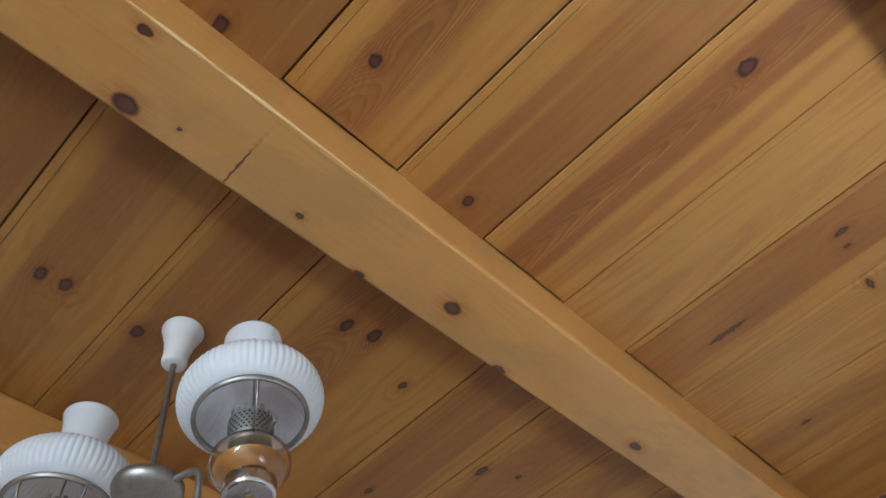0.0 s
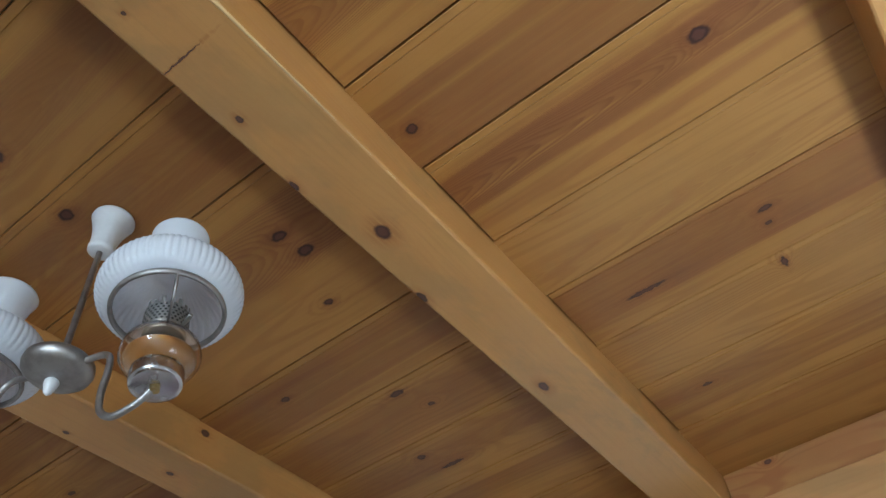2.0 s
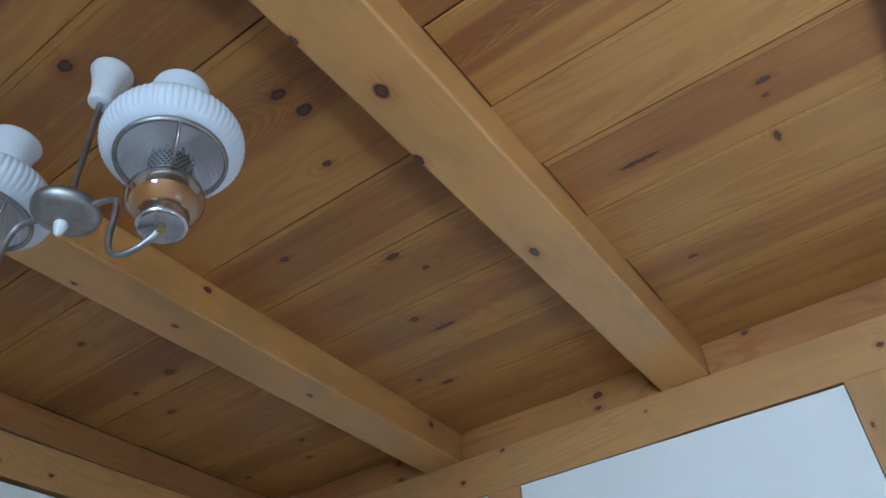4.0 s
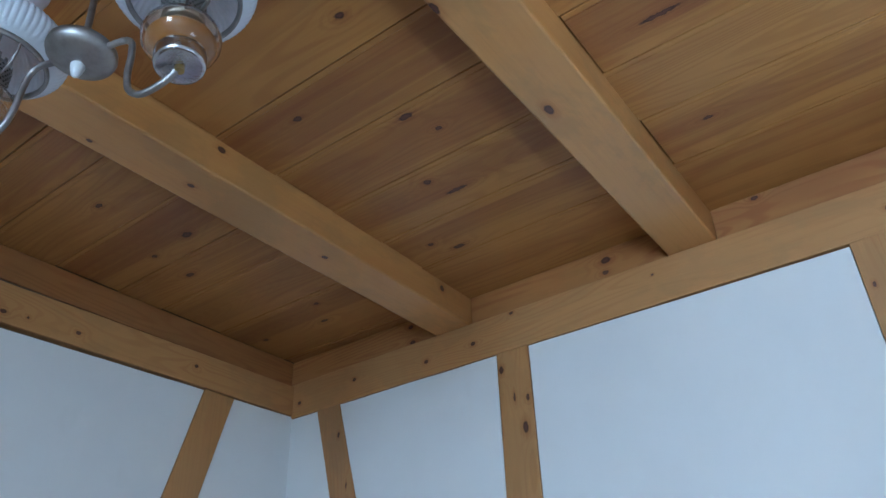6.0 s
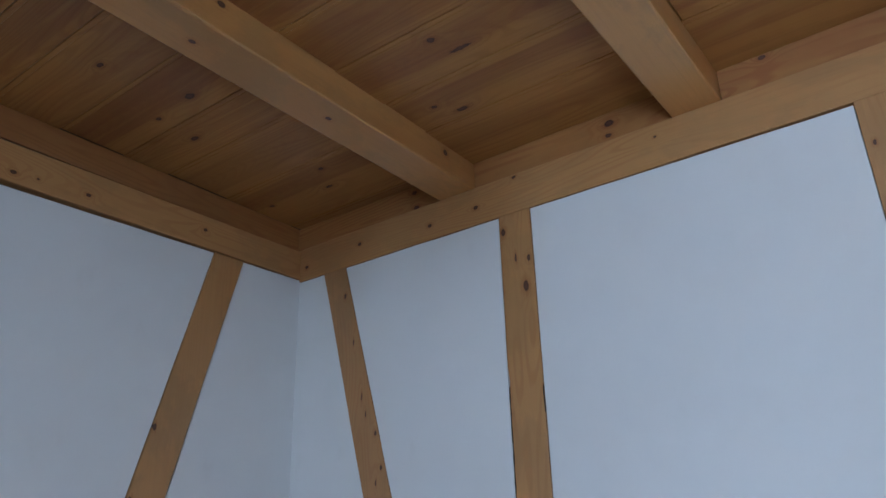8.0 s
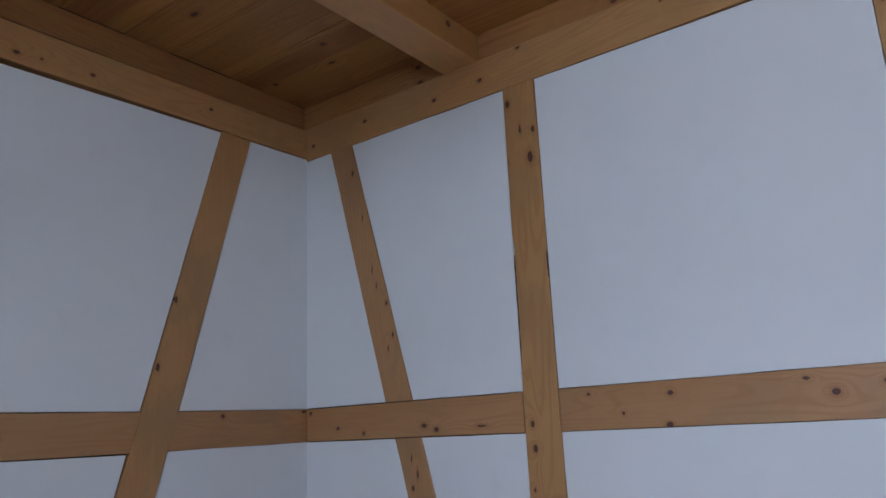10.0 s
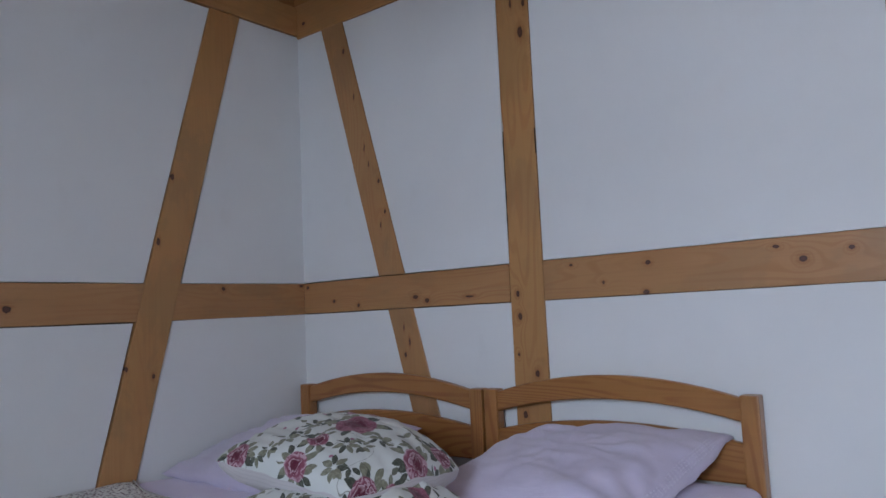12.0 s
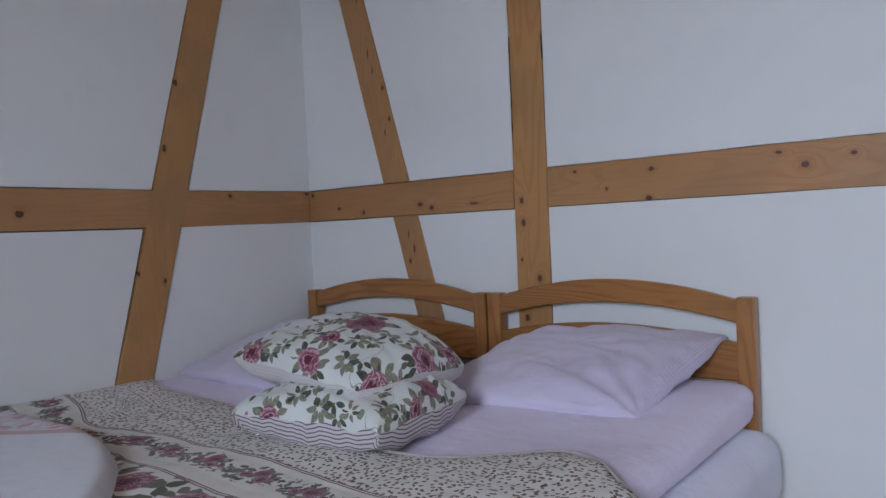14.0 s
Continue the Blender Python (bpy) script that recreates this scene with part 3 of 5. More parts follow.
def timber(a, b, side, normal, w0, w1, depth, chamfer=0.004, rough=0.0015, seed=0.0, wane=()):
    """A hewn timber from a to b (middle of its face). side: direction of its width; normal: out of its face.
    wane: (place 0..1, reach, depth) dips in its low edge."""
    a, b, side, normal = Vector(a), Vector(b), Vector(side), Vector(normal)
    bm = bmesh.new()
    n = max(2, int((b - a).length / 0.05))
    rows = []
    for i in range(n + 1):
        t = i / n
        c, w = a.lerp(b, t), (w0 + (w1 - w0) * t) / 2
        wob = [noise.noise(Vector((seed + k * 9.1, t * (b - a).length * 4.0, k))) * rough + noise.noise(Vector((seed + k * 5.3, t * (b - a).length * 17.0, 3 + k))) * rough * 0.6 for k in range(4)]
        dip = sum(d * math.exp(-((t - p) / r) ** 2) for p, r, d in wane)
        lo, hi = -w + wob[0] + dip, w + wob[1]
        cl, ch = chamfer * (1 + 140 * wob[2]), chamfer * (1 + 140 * wob[3])
        cl, ch = max(0.001, cl), max(0.001, ch)
        face = wob[2] * 0.4
        rows.append([bm.verts.new(c + side * s + normal * d) for s, d in (
            (lo, -depth), (lo, -cl), (lo + cl * 0.35, -cl * 0.35 + face * 0.5), (lo + cl, face), (hi - ch, face), (hi - ch * 0.35, -ch * 0.35 + face * 0.5), (hi, -ch), (hi, -depth))])
    for r, s in zip(rows, rows[1:]):
        for k in range(8):
            bm.faces.new((r[k], r[(k + 1) % 8], s[(k + 1) % 8], s[k]))
    bm.faces.new(rows[0][::-1])
    bm.faces.new(rows[-1])
    bmesh.ops.recalc_face_normals(bm, faces=bm.faces[:])
    return bm


def prism(points, axis, lo, hi, uneven=0.0, seed=0.0):
    """A panel with the given outline in the plane across axis, from lo to hi; its edges run a little uneven."""
    bm = bmesh.new()
    line = []
    for (p, q), (r, s) in zip(points, points[1:] + points[:1]):
        n = max(1, int(math.hypot(r - p, s - q) / 0.06)) if uneven else 1
        for i in range(n):
            t = i / n
            x, y = p + (r - p) * t, q + (s - q) * t
            if 0 < i:
                k = noise.noise(Vector((x * 7 + seed, y * 7, seed))) * uneven
                ln = math.hypot(r - p, s - q)
                x, y = x - (s - q) / ln * k, y + (r - p) / ln * k
            line.append((x, y))

    def at(p, d):
        c = list(p)
        c.insert(axis, d)
        return bm.verts.new(c)
    front, back = [at(p, lo) for p in line], [at(p, hi) for p in line]
    n = len(line)
    bm.faces.new(front)
    bm.faces.new(back[::-1])
    for i in range(n):
        bm.faces.new((front[i], back[i], back[(i + 1) % n], front[(i + 1) % n]))
    bmesh.ops.triangulate(bm, faces=[f for f in bm.faces if len(f.verts) > 4])
    bmesh.ops.recalc_face_normals(bm, faces=bm.faces[:])
    return bm


def lathe(profile, segments=48, ribs=0, depth=0.0, ribbed=(0, 0), close=False):
    """Turns (radius, height) rows round z. ribs: number of ribs of that depth between two heights."""
    bm = bmesh.new()
    rings = []
    for r, z in profile:
        ring = []
        for i in range(segments):
            a = 2 * math.pi * i / segments
            k = 0.0
            if ribs and ribbed[0] < z < ribbed[1]:
                fade = min(1.0, (z - ribbed[0]) / 0.012, (ribbed[1] - z) / 0.012)
                k = depth * fade * (abs(math.sin(ribs * a / 2)) - 0.5)
            ring.append(bm.verts.new(((r + k) * math.cos(a), (r + k) * math.sin(a), z)))
        rings.append(ring)
    for r, s in zip(rings, rings[1:]):
        for i in range(segments):
            j = (i + 1) % segments
            bm.faces.new((r[i], r[j], s[j], s[i]))
    if close:
        bm.faces.new(rings[0][::-1])
        bm.faces.new(rings[-1])
    bmesh.ops.recalc_face_normals(bm, faces=bm.faces[:])
    return bm


def tube(points, radius, segments=12):
    """A round bar along a smooth line through points."""
    pts = [Vector(p) for p in points]
    path = []
    for i in range(len(pts) - 1):
        p0, p1, p2, p3 = pts[max(0, i - 1)], pts[i], pts[i + 1], pts[min(len(pts) - 1, i + 2)]
        for k in range(8):
            t = k / 8
            path.append(0.5 * (2 * p1 + (p2 - p0) * t + (2 * p0 - 5 * p1 + 4 * p2 - p3) * t * t + (3 * p1 - p0 - 3 * p2 + p3) * t ** 3))
    path.append(pts[-1])
    bm = bmesh.new()
    rings, up = [], None
    for i, p in enumerate(path):
        d = (path[min(i + 1, len(path) - 1)] - path[max(i - 1, 0)]).normalized()
        if up is None:
            up = d.orthogonal().normalized()
        up = (up - d * up.dot(d)).normalized()
        w = d.cross(up)
        rings.append([bm.verts.new(p + (up * math.cos(a) + w * math.sin(a)) * radius) for a in (2 * math.pi * k / segments for k in range(segments))])
    for r, s in zip(rings, rings[1:]):
        for k in range(segments):
            bm.faces.new((r[k], r[(k + 1) % segments], s[(k + 1) % segments], s[k]))
    bm.faces.new(rings[0][::-1])
    bm.faces.new(rings[-1])
    bmesh.ops.recalc_face_normals(bm, faces=bm.faces[:])
    return bm


def joined(parts):
    """One bmesh of several."""
    bm = bmesh.new()
    for one in parts:
        me = bpy.data.meshes.new("tmp")
        one.to_mesh(me)
        one.free()
        bm.from_mesh(me)
        bpy.data.meshes.remove(me)
    return bm


def fold(p, amp, scale, seed):
    return amp * (noise.noise(Vector((p[0] * scale + seed, p[1] * scale, seed))) + 0.5 * noise.noise(Vector((p[0] * scale * 2.3, p[1] * scale * 2.3 + seed, 1.7))))


def pillow(w, h, thick, seed, n=56, puff=0.42, waist=0.07, sag=None, wrinkle=0.006, crease=0.0, shear=0.0, under=None, blunt=0.0):
    """A stuffed cushion lying flat at the origin, with seams, pointed corners and creases. Faces of the underside take material 1."""
    bm = bmesh.new()
    uvs = bm.loops.layers.uv.new("print")
    spots, grids = [], []
    for top in (1, -1):
        grid = []
        for j in range(n + 1):
            row = []
            for i in range(n + 1):
                u, v = 2 * i / n - 1, 2 * j / n - 1
                u, v = math.sin(u * math.pi / 2) * 0.35 + u * 0.65, math.sin(v * math.pi / 2) * 0.35 + v * 0.65
                edge = i in (0, n) or j in (0, n)
                if edge and top < 0:
                    row.append(grids[0][j][i])
                    continue
                x = w / 2 * u * (1 - waist * (1 - v * v) * u * u)
                y = h / 2 * v * (1 - waist * (1 - u * u) * v * v)
                x -= blunt * w / 2 * max(0.0, u) ** 2 * v * v
                full = max(0.0, (1 - u * u) * (1 - v * v)) ** (under if under and top < 0 else puff)
                z = top * thick / 2 * full
                pull = 0.3 + 0.7 * max(abs(u), abs(v)) ** 2
                ang = math.atan2(v, u)
                z += wrinkle * pull * full ** 0.4 * math.sin(11 * ang + 5 * noise.noise(Vector((u * 2 + seed, v * 2, top)))) * noise.noise(Vector((u * 1.3, v * 1.3 + seed, 2.0))) * 2.2
                z += fold((x, y), wrinkle * 0.9, 9.0, seed + top)
                z += fold((0, u * 0.6 + v * 0.3), wrinkle * 0.7, 7.0, seed) * (1 if edge else 0.5)
                if crease:
                    ridge = noise.noise(Vector((x * 2.2 + seed, (y + 0.22 * x) * 24, 0.3 * seed)))
                    ridge2 = noise.noise(Vector(((x - 0.6 * y) * 3.0 - seed, (y - 0.5 * x) * 11, 4.0 + seed)))
                    z += crease * full ** 0.5 * (0.55 - abs(ridge) * 1.6 + 0.6 * ridge2)
                if sag:
                    z += sag(x, y)
                vert = bm.verts.new((x + shear * y, y, z))
                row.append(vert)
            grid.append(row)
        grids.append(grid)
    h2 = n // 2
    for grid in grids:
        at = [[None] * (n + 1) for _ in range(n + 1)]
        for j in range(n + 1):
            for way in (1, -1):
                run = 0.0
                at[j][h2] = at[j][h2] or [0.0, 0.0]
                for i in range(h2 + way, n + 1 if way > 0 else -1, way):
                    run += (grid[j][i].co - grid[j][i - way].co).length
                    at[j][i] = [way * run, 0.0]
        for i in range(n + 1):
            for way in (1, -1):
                run = 0.0
                for j in range(h2 + way, n + 1 if way > 0 else -1, way):
                    run += (grid[j][i].co - grid[j - way][i].co).length
                    at[j][i][1] = way * run
        spots.append(at)
    for k, grid in enumerate(grids):
        for j in range(n):
            for i in range(n):
                q = (grid[j][i], grid[j][i + 1], grid[j + 1][i + 1], grid[j + 1][i])
                f = bm.faces.new(q if k == 0 else q[::-1])
                f.material_index, f.smooth = k, True
                where = {grid[b][a]: spots[k][b][a] for b in (j, j + 1) for a in (i, i + 1)}
                for lp in f.loops:
                    lp[uvs].uv = where[lp.vert]
    return bm


def soft_slab(x0, x1, y0, y1, z0, z1, r, amp, seed, cuts=30, shape=None):
    """A padded block with round edges and folds: mattress, duvet."""
    bm = bmesh.new()
    bmesh.ops.create_cube(bm, size=1.0)
    bmesh.ops.subdivide_edges(bm, edges=bm.edges[:], cuts=cuts, use_grid_fill=True)
    lo, hi = Vector((x0, y0, z0)), Vector((x1, y1, z1))
    rad = [min(r, (hi[i] - lo[i]) / 2 * 0.99) for i in range(3)]
    for v in bm.verts:
        q = Vector([math.copysign(abs(2 * c) ** 0.75, c) for c in v.co])
        p = Vector([lo[i] + (q[i] + 1) / 2 * (hi[i] - lo[i]) for i in range(3)])
        core = Vector([min(max(p[i], lo[i] + rad[i]), hi[i] - rad[i]) for i in range(3)])
        d = p - core
        if d.length > 1e-6:
            p = core + Vector([d.normalized()[i] * rad[i] for i in range(3)])
        p.z += fold((p.x + p.z, p.y), amp, 5.0, seed) * (1 if p.z > (z0 + z1) / 2 else 0.2)
        p.x += fold((p.y, p.z), amp * 0.8, 6.0, seed + 3)
        if shape:
            p = shape(p)
        v.co = p
    for f in bm.faces:
        f.smooth = True
    return bm


# ---- shell of the room ----
CEIL, PLATE_TOP, PLATE_LOW = 2.65, 2.535, 2.381


def bark(x, y, z0, z1, seed):
    """A thin ragged strip of bark on an upright arris."""
    bm = bmesh.new()
    rows, n = [], 36
    for i in range(n + 1):
        t = i / n
        z = z0 + (z1 - z0) * t
        w = (0.0008 + 0.0024 * max(0.0, 0.4 + noise.noise(Vector((z * 26.0, seed, 0.0))) * 1.2)) * min(1.0, t * 9, (1 - t) * 9) + 0.0002
        off = noise.noise(Vector((z * 12.0, seed, 4.0))) * 0.003
        rows.append([bm.verts.new((x + off + dx * w, y + dy, z)) for dx, dy in ((-1, 0.004), (-0.5, -0.0012), (0.5, -0.0012), (1, 0.004))])
    for p, q in zip(rows, rows[1:]):
        for i in range(4):
            bm.faces.new((p[i], p[(i + 1) % 4], q[(i + 1) % 4], q[i]))
    bm.faces.new(rows[0][::-1])
    bm.faces.new(rows[-1])
    bmesh.ops.recalc_face_normals(bm, faces=bm.faces[:])
    return bm


def build_wall_north():
    """Half-timbered wall behind the beds: plaster panels between posts, rails, brace and plate."""
    wall = tagged(part("wall_north", box(-0.2, ROOM_X + 0.2, 0.035, 0.20, 0, CEIL), M_CORE), "white plastered half-timbered wall with pine posts and rails", "wall", kind="structure")
    gap = 0.002
    top, r1, r0 = PLATE_LOW - 0.003, 1.289 + gap, 1.156 - gap
    panels = [
        [(-0.01, r1), (0.440 - gap, r1), (0.155 - gap, top), (-0.01, top)],
        [(0.573 + gap, r1), (1.051 - gap, r1), (1.051 - gap, top), (0.282 + gap, top)],
        [(1.183 + gap, r1), (2.234 - gap, r1), (2.234 - gap, top - 0.005), (1.183 + gap, top)],
        [(2.364 + gap, r1), (ROOM_X, r1), (ROOM_X, top - 0.006), (2.364 + gap, top - 0.006)],
        [(-0.01, 0), (0.795 - gap, 0), (0.483 - gap, r0), (-0.01, r0)],
        [(0.925 + gap, 0), (1.051 - gap, 0), (1.051 - gap, r0), (0.608 + gap, r0)],
        [(1.183 + gap, 0), (2.234 - gap, 0), (2.234 - gap, r0), (1.183 + gap, r0)],
        [(2.364 + gap, 0), (ROOM_X, 0), (ROOM_X, r0), (2.364 + gap, r0)]]
    for k, p in enumerate(panels):
        part("plaster_panel", prism(p, 1, 0.0, 0.05, 0.0016, k * 3.3), M_PLASTER, wall)
    out, s = (0, -1, 0), (1, 0, 0)
    y = -0.004
    part("wall_plate", timber((-0.03, y, 2.458), (ROOM_X, y, 2.458), (0, 0, 1), out, 0.154, 0.154, 0.08, 0.003, 0.001, 1.0), M_PLATE_A, wall, "pine wall plate")
    part("post", timber((1.117, y, 0), (1.117, y, PLATE_LOW - 0.001), s, out, 0.132, 0.130, 0.08, 0.002, 0.0022, 2.0, ((0.735, 0.020, 0.006), (0.65, 0.03, 0.005))), M_POST, wall)
    for x, z0, z1, seed in ((1.0555, 1.375, 1.755, 3.0), (1.1835, 1.655, 1.745, 8.0)):
        part("bark_edge", bark(x, y - 0.001, z0, z1, seed), M_BARK, wall, "dark strip of bark left on the post")
    part("post", timber((2.299, y, 0), (2.299, y, PLATE_LOW - 0.001), s, out, 0.130, 0.130, 0.08, 0.002, 0.002, 5.0), M_POST, wall)
    part("rail", timber((0.004, y, 1.2225), (1.049, y, 1.2225), (0, 0, 1), out, 0.128, 0.131, 0.08, 0.002, 0.0014, 3.0), M_RAIL_A, wall)
    part("rail", timber((1.186, y, 1.2225), (2.232, y, 1.2225), (0, 0, 1), out, 0.132, 0.134, 0.08, 0.002, 0.0014, 4.0), M_RAIL_A, wall)
    part("rail", timber((2.366, y, 1.2225), (ROOM_X, y, 1.2225), (0, 0, 1), out, 0.132, 0.134, 0.08, 0.002, 0.0014, 6.0), M_RAIL_A, wall)
    part("brace", timber((0.5065, y, 1.290), (0.2185, y, PLATE_LOW - 0.001), s, out, 0.133, 0.127, 0.08, 0.002, 0.0018, 7.0), M_BRACE_A, wall)
    part("brace", timber((0.860, y, 0), (0.5455, y, 1.1555), s, out, 0.130, 0.126, 0.08, 0.002, 0.0018, 8.0), M_BRACE_A, wall)
    # boards that close the wall between the beams
    for x0, x1 in ((-0.04, 0.782), (0.944, 1.730), (1.890, 2.675), (2.836, ROOM_X)):
        part("blocking_board", box(x0 + 0.002, x1 - 0.002, 0.010, 0.05, PLATE_TOP - 0.02, CEIL - 0.001, 0.0012), M_BLOCK, wall)


def build_wall_west():
    wall = tagged(part("wall_west", box(-0.36, -0.035, ROOM_Y - 0.2, 0.034, 0, CEIL), M_CORE), "white plastered half-timbered wall with a slanting pine brace", "wall", kind="structure")
    gap, far = 0.002, ROOM_Y

    def low(y):
        """The plate's low edge drops a little away from the corner."""
        return 2.392 + 0.0235 * y
    panels = [
        [(0.012, 1.289), (0.012, low(0) - 0.003), (-0.319 + gap, low(-0.319) - 0.002), (-0.600 + gap, 1.284)],
        [(-0.746 - gap, 1.283), (-0.459 - gap, low(-0.459) - 0.002), (far, low(far) - 0.002), (far, 1.27)],
        [(0.012, 0), (0.012, 1.156), (-0.638 + gap, 1.146), (-0.940 + gap, 0)],
        [(-1.075 - gap, 0), (-0.786 - gap, 1.142), (far, 1.128), (far, 0)]]
    for k, p in enumerate(panels):
        part("plaster_panel", prism(p, 0, 0.0, -0.05, 0.0016, 20 + k * 3.3), M_PLASTER, wall)
    out, x = (1, 0, 0), 0.004
    part("wall_plate", timber((x, -0.005, 2.459), (x, far, 2.459 - 0.052), (0, 0, 1), out, 0.132, 0.142, 0.07, 0.003, 0.001, 11.0), M_PLATE_B, wall, "pine wall plate")
    part("rail", timber((x, -0.005, 1.222), (x, -0.668, 1.2140), (0, 0, 1), out, 0.130, 0.134, 0.07, 0.002, 0.0014, 12.0), M_RAIL_B, wall)
    part("rail", timber((x, -0.716, 1.2134), (x, far, 1.20), (0, 0, 1), out, 0.134, 0.140, 0.07, 0.002, 0.0014, 13.0), M_RAIL_B, wall)
    part("brace", timber((x + 0.003, -1.0075, 0), (x + 0.003, -0.389, 2.381), (0, 1, 0), out, 0.134, 0.140, 0.07, 0.002, 0.0018, 14.0), M_BRACE_B, wall)


def framed_wall(name, axis, at, thick, span, hole, label):
    """A plain plastered wall with one window opening through it."""
    a0, a1, z0, z1 = hole
    wall = tagged(new(name), label, "wall", kind="structure")
    for s0, s1, h0, h1 in ((span[0], a0, 0, CEIL), (a1, span[1], 0, CEIL), (a0, a1, 0, z0), (a0, a1, z1, CEIL)):
        lim = (at, at + thick, s0, s1) if axis == 0 else (s0, s1, at, at + thick)
        part("wall_piece", box(*lim, h0, h1), M_PLASTER, wall)
    return wall


def build_window(name, axis, at, hole):
    a0, a1, z0, z1 = hole
    win = tagged(new(name), "white painted casement window with two panes", "window", kind="structure")
    mid = (a0 + a1) / 2

    def bar(s0, s1, h0, h1, d0=0.04, d1=0.10):
        sgn = 1 if at > 0 else -1
        d0, d1 = sorted((at + sgn * d0, at + sgn * d1))
        return box(d0, d1, s0, s1, h0, h1, 0.004) if axis == 0 else box(s0, s1, d0, d1, h0, h1, 0.004)
    for s0, s1, h0, h1 in ((a0, a0 + 0.06, z0, z1), (a1 - 0.06, a1, z0, z1), (a0 + 0.06, a1 - 0.06, z0, z0 + 0.06), (a0 + 0.06, a1 - 0.06, z1 - 0.06, z1), (mid - 0.04, mid + 0.04, z0 + 0.06, z1 - 0.06)):
        part("window_frame", bar(s0, s1, h0, h1), M_PAINT, win)
    for s0, s1 in ((a0 + 0.06, mid - 0.04), (mid + 0.04, a1 - 0.06)):
        pane = part("pane", bar(s0, s1, z0 + 0.06, z1 - 0.06, 0.068, 0.072), M_GLASS, win)
        pane.visible_shadow = False


# Ceiling boards, from the north wall southwards: (y of the north joint, joint width class, heart from, heart to, depth of heart, tone, figure).
# Heart runs across the board from 0 at its south edge to 1 at its north edge; tone below 0 is paler, above 0 darker.
BOARDS_EAST = (
    (0.03, 1, .10, .50, .35, 0.0, 0.0), (-0.297, 2, .30, .78, .70, .05, .1), (-0.540, 1, .08, .40, .55, -.45, 0.1), (-0.766, 1, .04, .74, .95, .10, .15), (-0.994, 2, .58, .80, .35, -.55, .3),
    (-1.210, 1, .22, .62, .95, 0.0, .8), (-1.456, 4, .34, 1.1, .85, 0.0, 0.0), (-1.683, 4, .27, .70, .85, 0.0, .9), (-1.941, 4, -.1, 1.1, .8, .10, .1), (-2.20, 2, .2, .7, .8, 0.0, .5))
BOARDS_MIDDLE = (
    (0.03, 1, 0.3, 0.6, 0.48, 0, 0.1), (-0.29, 1, 0.2, 0.62, 0.64, 0, 0.1), (-0.515, 1, 0.12, 0.66, 0.72, 0, 0.2), (-0.752, 2, 0.2, 0.86, 0.72, 0.01, 0.1), (-0.99, 2, 0.08, 0.8, 0.76, 0.03, 0.1),
    (-1.21, 3, 0.16, 0.52, 0.68, 0.03, 0.55), (-1.662, 3, 0.18, 0.84, 0.76, 0.04, 0.2), (-1.879, 1, 0.26, 0.74, 0.72, 0.03, 0.2), (-2.141, 2, -0.1, 1.1, 0.72, 0.06, 0.1), (-2.38, 2, 0.2, 0.8, 0.64, 0, 0.4))
BOARDS_WEST = (
    (0.03, 1, .1, .9, .5, 0.0, 0.0), (-0.045, 1, .10, .46, .7, 0.0, .2), (-0.405, 1, .2, .8, .35, -.10, .2), (-0.685, 1, -.1, .5, .4, 0.0, .2), (-0.875, 2, .05, .70, .9, .05, .2),
    (-1.115, 1, .3, .9, .35, -.05, .1), (-1.350, 1, .1, .8, .7, .10, .1), (-1.515, 3, .1, .9, .8, .10, .2))


